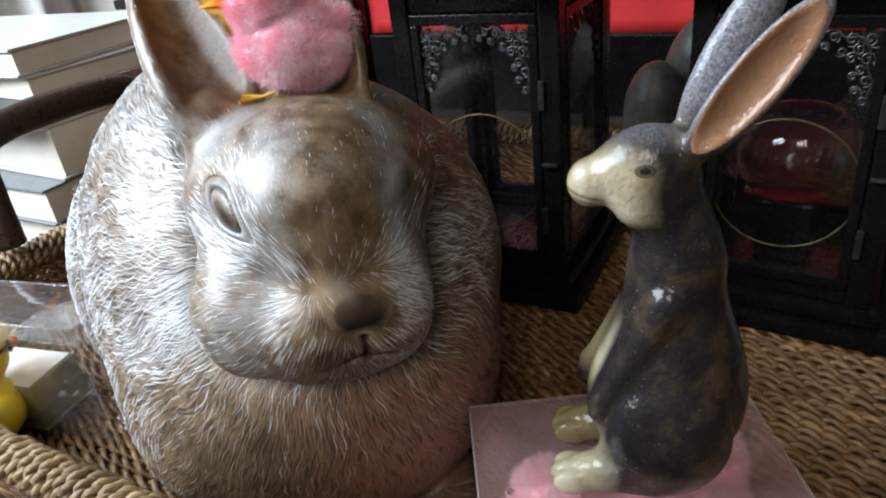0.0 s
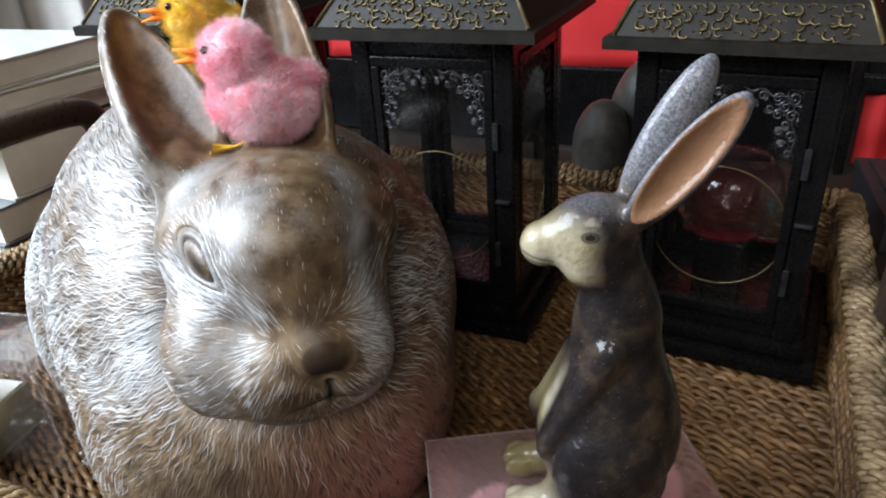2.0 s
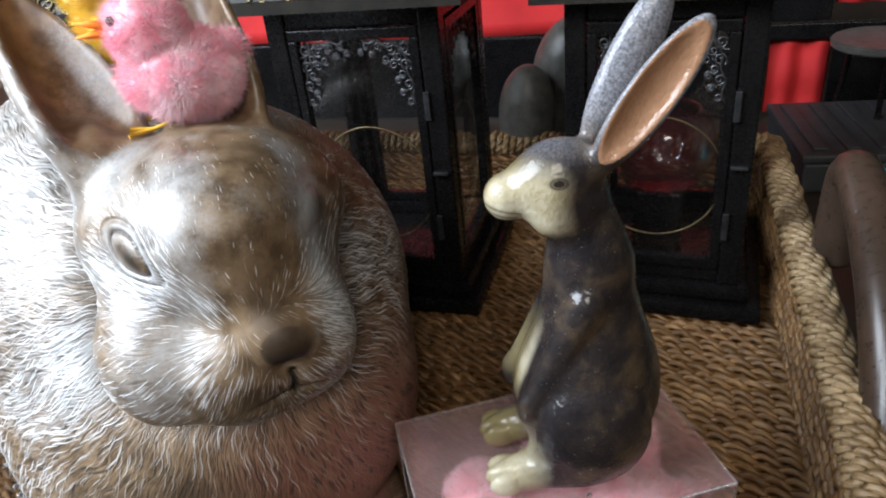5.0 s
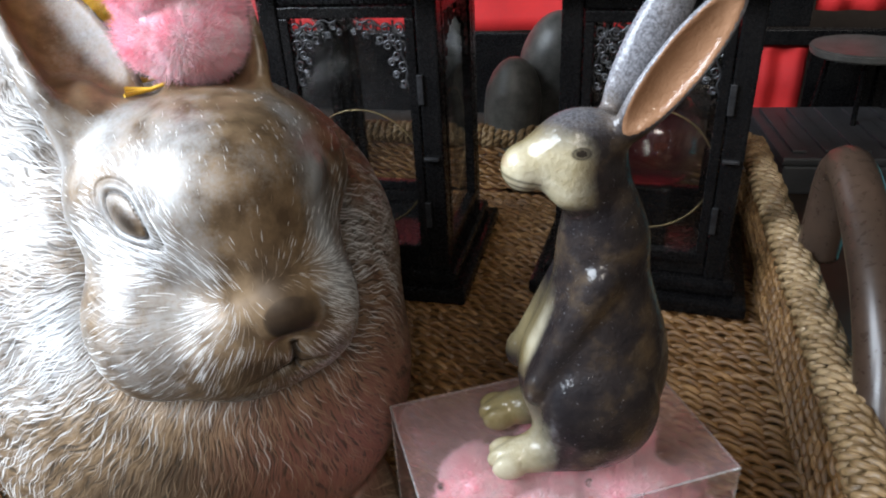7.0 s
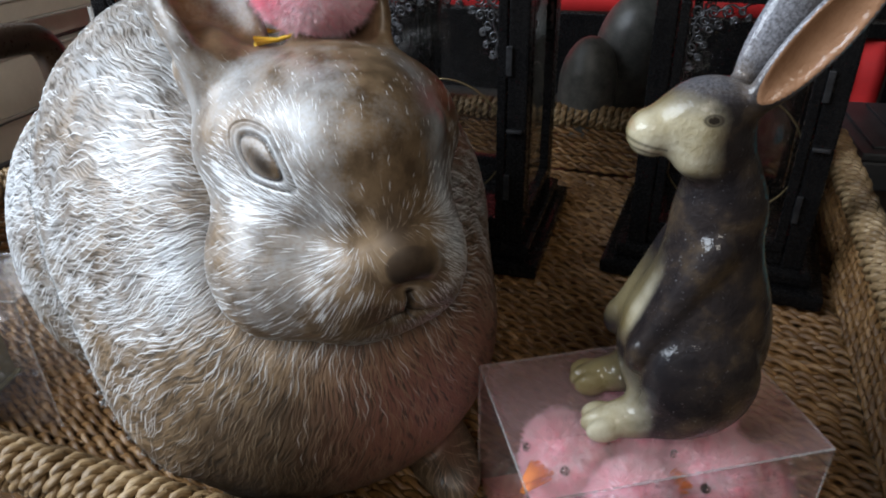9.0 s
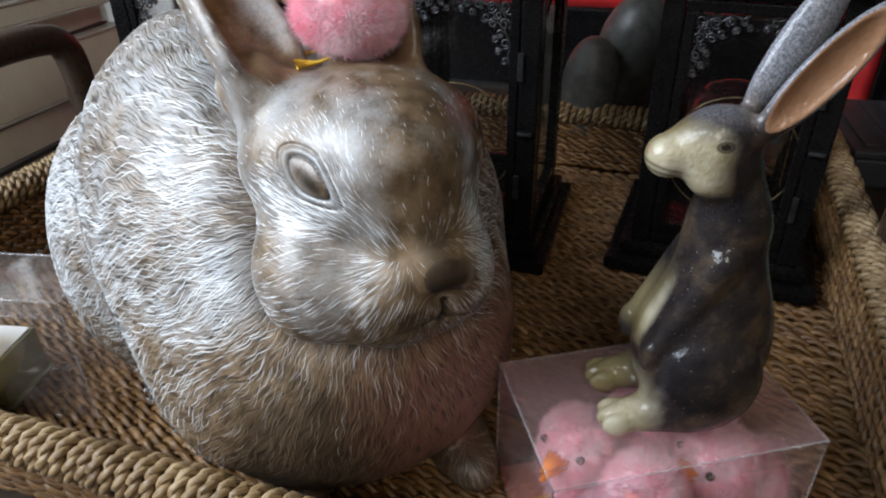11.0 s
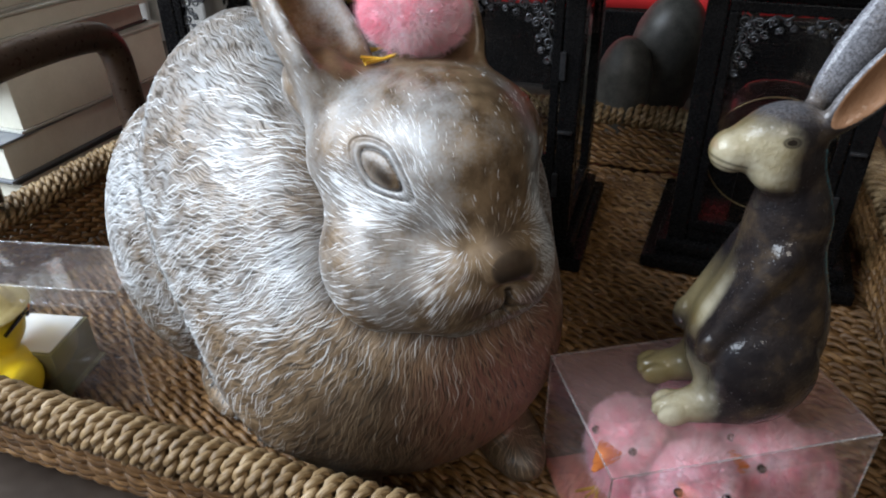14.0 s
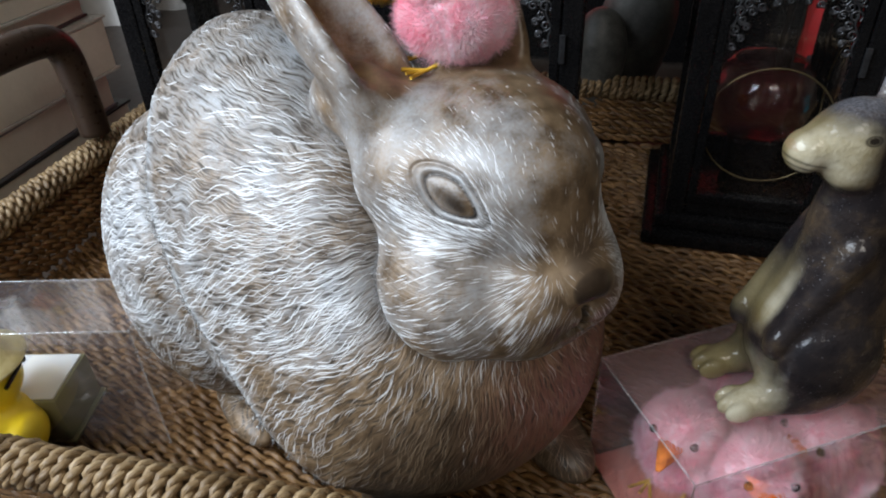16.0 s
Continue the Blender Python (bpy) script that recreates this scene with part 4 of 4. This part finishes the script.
# ---- rubber duck ----
def build_duck(m):
    ob = thing("rubber_duck", "yellow vinyl duck with a straw hat and black glasses", "toy", m)

    def field(p):
        d = ell(p, (0, 0, 0.018), (0.026, 0.020, 0.018))
        d = join(d, ell(p, (-0.024, 0, 0.026), (0.010, 0.010, 0.008)), 0.01)
        for s in (-1, 1):
            d = join(d, ell(p, (-0.002, s * 0.017, 0.022), (0.014, 0.006, 0.010)), 0.003)
        return join(d, ell(p, (0.011, 0, 0.047), (0.0165, 0.0155, 0.0165)), 0.006)

    v, f = net(field, (-0.045, -0.04, -0.004), (0.045, 0.04, 0.075), 0.0017)
    me = bpy.data.meshes.new("body")
    me.from_pydata(v.tolist(), [], f.tolist())
    mesh_object("body", me, duck_yellow, ob)
    bead("bill", (0.029, 0, 0.043), 0.007, orange_felt, ob, (1.1, 1.1, 0.45))
    bm = bmesh.new()
    prof = [(0.021, 0.000), (0.0215, 0.0012), (0.0150, 0.0020), (0.0140, 0.0060), (0.0105, 0.0105), (0.004, 0.0122), (0.0, 0.0124)]
    rings = [[bm.verts.new((0.010 + r * math.cos(a * math.tau / 28), r * math.sin(a * math.tau / 28), 0.056 + z)) for a in range(28)] for r, z in prof[:-1]]
    for r0, r1 in zip(rings, rings[1:]):
        for i in range(28):
            bm.faces.new((r0[i], r0[(i + 1) % 28], r1[(i + 1) % 28], r1[i]))
    bm.faces.new(rings[-1])
    part("hat", bm, straw, ob, "pale straw sun hat")
    g = []
    for s in (-1, 1):
        g.append([(0.0265 - 0.004 * abs(math.cos(a)), s * 0.0075 + 0.0052 * math.cos(a), 0.048 + 0.0052 * math.sin(a)) for a in np.linspace(0, math.tau, 22)])
        g.append([(0.023, s * 0.0127, 0.049), (0.012, s * 0.0168, 0.051), (0.002, s * 0.0150, 0.048)])
    mesh_object("glasses", sweep(g, [0.0010] * 4, 6), bead_black, ob, "black wire glasses")
    return ob


build_duck(pose(-0.492, 0.161, 0.0015, 0, 0, 105) @ Matrix.Scale(1.36, 4))


# ---- lanterns ----
def scroll_corner(x0, z0, sx, w, h):
    """Curled tendrils that fill a corner of a pane."""
    runs = []
    for cx, cz, r, turn in ((0.12, 0.10, 0.10, 0), (0.36, 0.11, 0.10, 1), (0.60, 0.09, 0.075, 2), (0.82, 0.07, 0.06, 0.6), (0.12, 0.34, 0.10, 2.4), (0.33, 0.33, 0.085, 3.1), (0.10, 0.60, 0.085, 1.2), (0.10, 0.84, 0.065, 0.3), (0.28, 0.55, 0.06, 4), (0.24, 0.22, 0.08, 5), (0.48, 0.26, 0.07, 0.4), (0.72, 0.20, 0.06, 2.2), (0.92, 0.16, 0.05, 4.4), (0.20, 0.46, 0.07, 0.9), (0.22, 0.72, 0.06, 3.6)):
        a = np.linspace(0, 9.0, 34)
        rr = 1.15 * r * w * (1 - 0.085 * a)
        runs.append(np.stack([x0 + sx * (cx * w + rr * np.cos(a + turn)), 0 * a, z0 - cz * h - rr * np.sin(a + turn)], -1))
    s = np.linspace(0, 1, 24)
    runs.append(np.stack([x0 + sx * w * s, 0 * s, z0 - h * 0.20 * (1 - s) ** 2 - 0.03 * h * np.sin(s * 18)], -1))
    runs.append(np.stack([x0 + sx * w * 0.22 * (1 - s) ** 2 + sx * 0.03 * w * np.sin(s * 18), 0 * s, z0 - h * s], -1))
    return runs


def build_lantern(m, w, d, h, label, ring, candle, foot=0.016, e=0.024):
    """A square candle lantern; the front is y = 0 and the base z = 0."""
    ob = thing("lantern", label, "lantern", m, "black lanterns")
    p = 0.0155
    bm = bmesh.new()
    box(bm, (-foot, -foot, 0), (w + foot, d + foot, 0.012), 0.003)
    box(bm, (-foot * 0.45, -foot * 0.45, 0.0125), (w + foot * 0.45, d + foot * 0.45, 0.024), 0.004)
    part("base", bm, black_lacquer, ob, smooth=False)
    for x in (0, w - p):
        for y in (0, d - p):
            block("post", (x, y, 0.024), (x + p, y + p, h), black_lacquer, ob, 0.0018)
    for face in range(4):
        f = [Matrix.Identity(4), Matrix.Translation((w, 0, 0)) @ pose(0, 0, 0, 0, 0, 90), Matrix.Translation((w, d, 0)) @ pose(0, 0, 0, 0, 0, 180), Matrix.Translation((0, d, 0)) @ pose(0, 0, 0, 0, 0, 270)][face]
        L = w if face % 2 == 0 else d
        block("rail", (p, 0.002, h - 0.016), (L - p, 0.012, h - 0.001), black_lacquer, ob, 0.0015, m=f)
        block("rail", (p, 0.002, 0.0245), (L - p, 0.012, 0.036), black_lacquer, ob, 0.0015, m=f)
        bm = bmesh.new()
        q = 0.007
        for lo, hi in (((p + 0.001, 0.0, h - 0.0245), (L - p - 0.001, 0.008, h - 0.0165)), ((p + 0.001, 0.0, 0.0365), (L - p - 0.001, 0.008, 0.045)),
                       ((p + 0.001, 0.0, 0.0452), (p + 0.001 + q, 0.008, h - 0.0247)), ((L - p - 0.001 - q, 0.0, 0.0452), (L - p - 0.001, 0.008, h - 0.0247))):
            box(bm, lo, hi, 0.001, f)
        frame_part = part("door_frame", bm, black_lacquer, ob, smooth=False)
        pane = block("pane", (p + q, 0.0042, 0.044), (L - p - q, 0.0056, h - 0.0235), glass, ob, 0, m=f)
        pane.visible_shadow = False
        x0, z0 = p + q + 0.001, h - 0.026
        ww, hh = (L - 2 * x0) * 0.47, (h - 0.07) * 0.30
        runs = scroll_corner(x0, z0, 1, ww, hh) + scroll_corner(L - x0, z0, -1, ww, hh)
        me = sweep(runs, [0.0009] * len(runs), 5)
        me.transform(f @ Matrix.Translation((0, 0.0028, 0)))
        mesh_object("scrollwork", me, pewter if face < 3 else black_lacquer, ob, "curled pewter scrollwork in the pane corners")
        if face > 1:
            continue
        a = np.linspace(0, math.tau, 64, endpoint=False)
        rr = (L - 2 * p) * 0.47
        hoop = np.stack([L / 2 + rr * np.cos(a), 0 * a + 0.0088, 0.108 + rr * np.sin(a)], -1)
        me = sweep([hoop], [0.0008], 6, closed=True)
        me.transform(f)
        mesh_object("hoop", me, ring, ob, "thin round metal hoop on the pane")
    for z in (0.075, h - 0.075):
        bm = bmesh.new()
        box(bm, (w - p - 0.001, -0.0024, z - 0.011), (w - p + 0.0035, -0.0002, z + 0.011), 0.0006)
        part("hinge", bm, pewter, ob, smooth=False)
    bm = bmesh.new()
    box(bm, (w - p + 0.0008, -0.004, 0.122), (w - 0.003, -0.0004, 0.1245), 0.0006)
    part("latch", bm, pewter, ob, smooth=False)
    # flared pyramid roof with a pierced band
    bm = bmesh.new()
    prof = ((e, h), (e, h + 0.008), (e - 0.006, h + 0.0085), (0.004, h + 0.030), (-w * 0.16, h + 0.062), (-w * 0.27, h + 0.095), (-w * 0.27, h + 0.104))
    rings = []
    for o, z in prof:
        rings.append([bm.verts.new(q) for q in ((-o, -o, z), (w + o, -o, z), (w + o, d + o, z), (-o, d + o, z))])
    for r0, r1 in zip(rings, rings[1:]):
        for i in range(4):
            bm.faces.new((r0[i], r0[(i + 1) % 4], r1[(i + 1) % 4], r1[i]))
    bm.faces.new(rings[0][::-1])
    bm.faces.new(rings[-1])
    part("roof", bm, roof_metal, ob, "dark pyramid roof with worn edges", smooth=False)
    ridge = [[(-o if i in (0, 3) else w + o, -o if i < 2 else d + o, z + 0.0006) for o, z in prof[2:6]] for i in range(4)]
    for r in ridge:
        mesh_object("ridge", sweep([np.array(r)], [0.0016], 6), worn_brass, ob, "worn brassy roof ridge")
    rng = np.random.RandomState(int(w * 1000))
    curls = []
    for turn, span in ((0.0, 2.6), (2.1, 3.4), (4.3, 4.2), (1.0, 2.0)):
        a = np.linspace(0, span, 10) + turn
        curls.append(sweep([np.stack([0.0025 * np.cos(a), 0.0016 * np.sin(a), 0.0019 * np.sin(a)], -1)], [0.0006], 5))
    for i in range(int(w / 0.0062)):
        for k in range(4):
            s = 0.08 + 0.23 * k + rng.uniform(-0.05, 0.07)
            curl = mesh_object("fretwork_curl", curls[rng.randint(4)], worn_brass, ob)
            curl.scale = (rng.uniform(0.9, 1.6),) * 3
            curl.location = ((i + 0.5) * w / int(w / 0.0062) + rng.uniform(-0.002, 0.002), -e + 0.006 + (e - 0.010) * s, h + 0.0099 + 0.0215 * s)
    if candle:
        bm = bmesh.new()
        cup = ((0.020, 0.0), (0.030, 0.004), (0.040, 0.020), (0.043, 0.036), (0.038, 0.054), (0.029, 0.066), (0.027, 0.0655), (0.036, 0.053), (0.041, 0.036), (0.038, 0.022), (0.028, 0.007), (0.0, 0.005))
        rings = [[bm.verts.new((w / 2 + r * math.cos(k * math.tau / 36), d / 2 + r * math.sin(k * math.tau / 36), 0.078 + z)) for k in range(36)] for r, z in cup[:-1]]
        for r0, r1 in zip(rings, rings[1:]):
            for k in range(36):
                bm.faces.new((r0[k], r0[(k + 1) % 36], r1[(k + 1) % 36], r1[k]))
        bm.faces.new(rings[0][::-1])
        part("candle_cup", bm, wine_glass, ob, "glossy wine-red glass candle cup")
        bm = bmesh.new()
        box(bm, (w / 2 - 0.02, d / 2 - 0.02, 0.0245), (w / 2 + 0.02, d / 2 + 0.02, 0.0775), 0.003)
        part("candle_stand", bm, black_lacquer, ob)
    return ob


build_lantern(pose(-0.306, 0.467, 0.0005, 0, 0, 1), 0.136, 0.136, 0.252, "black lacquered square candle lantern with pewter scrollwork in the tray", worn_brass, False)
build_lantern(pose(-0.548, 0.455, 0.0005, 0, 0, 4), 0.136, 0.136, 0.252, "black lacquered square candle lantern beside the stacked books", worn_brass, False)
build_lantern(pose(-0.087, 0.500, 0.0005, 0, 0, -4), 0.134, 0.134, 0.243, "black lacquered candle lantern holding a wine-red glass cup", worn_brass, True, 0.018, 0.020)


# ---- things behind the tray ----
def build_egg(m, r, h, label):
    bm = bmesh.new()
    bmesh.ops.create_uvsphere(bm, u_segments=40, v_segments=28, radius=1)
    for v in bm.verts:
        t = v.co.z
        k = r * (1 + 0.10 * t) * (1 + 0.012 * noise.noise(v.co * 6))
        v.co = Vector((v.co.x * k, v.co.y * k, h * (0.62 + (0.38 if t > 0 else 0.62) * t)))
    ob = part("stone_egg", bm, grey_stone)
    ob.matrix_world = m
    return tagged(ob, label, "ornament", "stone eggs")


build_egg(pose(-0.136, 0.770, -0.012, 0, 8, 0), 0.042, 0.192, "large mottled grey stone egg standing behind the tray")
build_egg(pose(-0.166, 0.722, -0.012, 0, 4, 0), 0.031, 0.152, "smaller dark grey stone egg in front of a larger one")


def build_book(m, sx, sy, sz, cover, label):
    """A closed book lying flat: pages with covers and a spine along x."""
    ob = thing("book", label, "book", m, "stacked books")
    block("page_block", (0.004, 0.004, 0.003), (sx - 0.002, sy - 0.004, sz - 0.003), paper, ob, 0.001)
    block("cover", (0, 0, 0), (sx, sy, 0.0028), cover, ob, 0.0008)
    block("cover", (0, 0, sz - 0.0028), (sx, sy, sz), cover, ob, 0.0008)
    block("spine", (-0.003, 0, 0.0005), (0.001, sy, sz - 0.0005), cover, ob, 0.001)
    return ob


stack_z = -0.012
for sx, sy, sz, turn, y0, cover, label in ((0.30, 0.25, 0.055, 0, 0.380, cover_dark, "thick dark book at the bottom of the stack"), (0.29, 0.24, 0.041, 1, 0.374, cover_grey, "slate grey book in the stack beside the tray"),
                                           (0.27, 0.22, 0.060, -2, 0.402, cover_pale, "fat cream-paged book in the stack beside the tray"), (0.30, 0.24, 0.026, 2, 0.375, cover_dark, "thin black-covered book in the stack"),
                                           (0.28, 0.21, 0.024, -4, 0.400, cover_pale, "glossy pale magazine on the stack"), (0.30, 0.20, 0.028, 3, 0.395, cover_pale, "glossy pale magazine on top of the stack")):
    build_book(Matrix.Translation((-0.70, y0, stack_z)) @ pose(0, 0, 0, 0, 0, turn) @ Matrix.Translation((-sx, 0, 0)), sx, sy, sz, cover, label)
    stack_z += sz + 0.0005


def build_screen(m):
    """A low standing screen: red cloth panels in a black frame."""
    ob = thing("folding_screen", "low black-framed screen with bright red cloth panels behind the tray", "screen", m)
    for x0, x1, z0, z1 in ((-0.68, -0.30, 0.125, 0.31), (-0.288, 0.085, 0.125, 0.31), (0.112, 0.182, 0.010, 0.108), (0.180, 0.262, 0.150, 0.31)):
        nx, nz = 24, 10
        V = [(x0 + (x1 - x0) * i / nx, 0.004 * math.sin(i * 0.5 + x0 * 9) + 0.002 * math.sin(k * 0.9), z0 + (z1 - z0) * k / nz) for k in range(nz + 1) for i in range(nx + 1)]
        F = [(k * (nx + 1) + i, k * (nx + 1) + i + 1, (k + 1) * (nx + 1) + i + 1, (k + 1) * (nx + 1) + i) for k in range(nz) for i in range(nx)]
        me = bpy.data.meshes.new("red_panel")
        me.from_pydata(V, [], F)
        panel = mesh_object("red_panel", me, red_cloth, ob, "bright red cloth panel")
        mod = panel.modifiers.new("thick", "SOLIDIFY")
        mod.thickness = 0.004
    for x in (-0.69, -0.294, 0.098, 0.270, 0.366):
        block("post", (x - 0.006, -0.012, 0), (x + 0.006, 0.004, 0.325), black_lacquer, ob, 0.002)
    for x0, x1, z0, z1 in ((-0.684, -0.300, 0.312, 0.325), (-0.288, 0.085, 0.312, 0.325), (0.097, 0.36, 0.312, 0.325), (0.097, 0.36, 0.109, 0.129)):
        block("rail", (x0, -0.010, z0), (x1, 0.003, z1), black_lacquer, ob, 0.002)
    for x0, x1, z1 in ((-0.684, -0.300, 0.123), (-0.288, 0.085, 0.123), (0.184, 0.264, 0.108), (0.276, 0.360, 0.108), (0.276, 0.360, 0.31), (0.106, 0.176, 0.31)):
        block("lower_panel" if z1 < 0.2 else "upper_panel", (x0, -0.006, 0.006 if z1 < 0.2 else 0.131), (x1, 0.002, z1), black_lacquer, ob, 0.002, "black panel")
    return ob


build_screen(pose(0, 0.98, -0.0118))


def build_stand(m):
    ob = thing("display_stand", "small round grey stand on thin dark legs behind the tray", "stand", m)
    bm = bmesh.new()
    r = bmesh.ops.create_cone(bm, cap_ends=True, segments=40, radius1=0.056, radius2=0.058, depth=0.010)
    bmesh.ops.translate(bm, vec=(0, 0, 0.121), verts=r["verts"])
    bmesh.ops.bevel(bm, geom=[e for e in bm.edges if len(e.link_faces) == 2 and e.calc_face_angle() > 1], offset=0.002, segments=2, affect="EDGES")
    part("top", bm, grey_stone, ob, "grey mottled round top", smooth=False)
    for k in range(3):
        c, q = math.cos(k * 2.094 + 0.4), math.sin(k * 2.094 + 0.4)
        mesh_object("leg", sweep([np.array([(0.036 * c, 0.036 * q, 0.117), (0.042 * c, 0.042 * q, 0.06), (0.050 * c, 0.050 * q, 0.0)])], [0.0032], 8), black_lacquer, ob)
    return ob


build_stand(pose(0.222, 0.90, -0.0118))


def build_crate(m):
    ob = thing("plastic_crate", "ribbed dark grey plastic box on the table", "box", m)
    block("body", (0, 0, 0), (0.16, 0.17, 0.034), grey_plastic, ob, 0.004)
    block("lid", (-0.003, -0.003, 0.0345), (0.163, 0.173, 0.044), grey_plastic, ob, 0.003)
    for k in range(5):
        block("rib", (0.010 + k * 0.032, 0.01, 0.0442), (0.024 + k * 0.032, 0.16, 0.0475), grey_plastic, ob, 0.001)
    return ob


build_crate(pose(0.128, 0.745, -0.0118, 0, 0, 6))
carton = thing("carton", "small turquoise printed carton standing beside the tray", "box", pose(0.172, 0.565, -0.0118, 0, 0, -20))
block("body", (0, 0, 0), (0.075, 0.03, 0.128), teal_card, carton, 0.001)
block("label_bar", (0.012, -0.0008, 0.085), (0.030, -0.0002, 0.110), red_cloth, carton, 0, "small red printed mark")
block("label_bar", (0.036, -0.0008, 0.092), (0.066, -0.0002, 0.096), white_card, carton, 0, "pale printed bar")


def build_curtain(m, w, h):
    nx, nz = 120, 6
    V = [(w * i / nx, 0.035 * math.sin(i * 0.42) + 0.012 * math.sin(i * 1.1 + 1), h * k / nz) for k in range(nz + 1) for i in range(nx + 1)]
    F = [(k * (nx + 1) + i, k * (nx + 1) + i + 1, (k + 1) * (nx + 1) + i + 1, (k + 1) * (nx + 1) + i) for k in range(nz) for i in range(nx)]
    me = bpy.data.meshes.new("curtain")
    me.from_pydata(V, [], F)
    ob = mesh_object("curtain", me, curtain_cloth)
    mod = ob.modifiers.new("thick", "SOLIDIFY")
    mod.thickness = 0.003
    ob.matrix_world = m
    return tagged(ob, "pale grey cloth curtain hanging in folds to the floor", "curtain")


curtain_cloth = speckled("curtain_cloth", (0.55, 0.53, 0.50), (0.68, 0.66, 0.63), 12, 0.85, 0.2)
build_curtain(pose(-1.36, 0.32, -0.718, 0, 0, 66), 1.0, 2.41)


# ---- dark cupboard behind ----
def build_cupboard(m):
    ob = thing("cupboard", "tall dark brown wooden cupboard behind the table", "cupboard", m)
    block("body", (0, 0.03, 0), (1.75, 0.45, 1.5), dark_table, ob, 0.005)
    for k in range(3):
        d = block("door", (0.01 + k * 0.58, 0.0, 0.03), (0.57 + k * 0.58, 0.0295, 1.47), dark_table, ob, 0.004)
        bead("knob", (0.53 + k * 0.58 if k < 2 else 1.22, -0.012, 0.75), 0.014, worn_brass, d)
    return ob


build_cupboard(pose(-1.2, 1.45, -0.72))
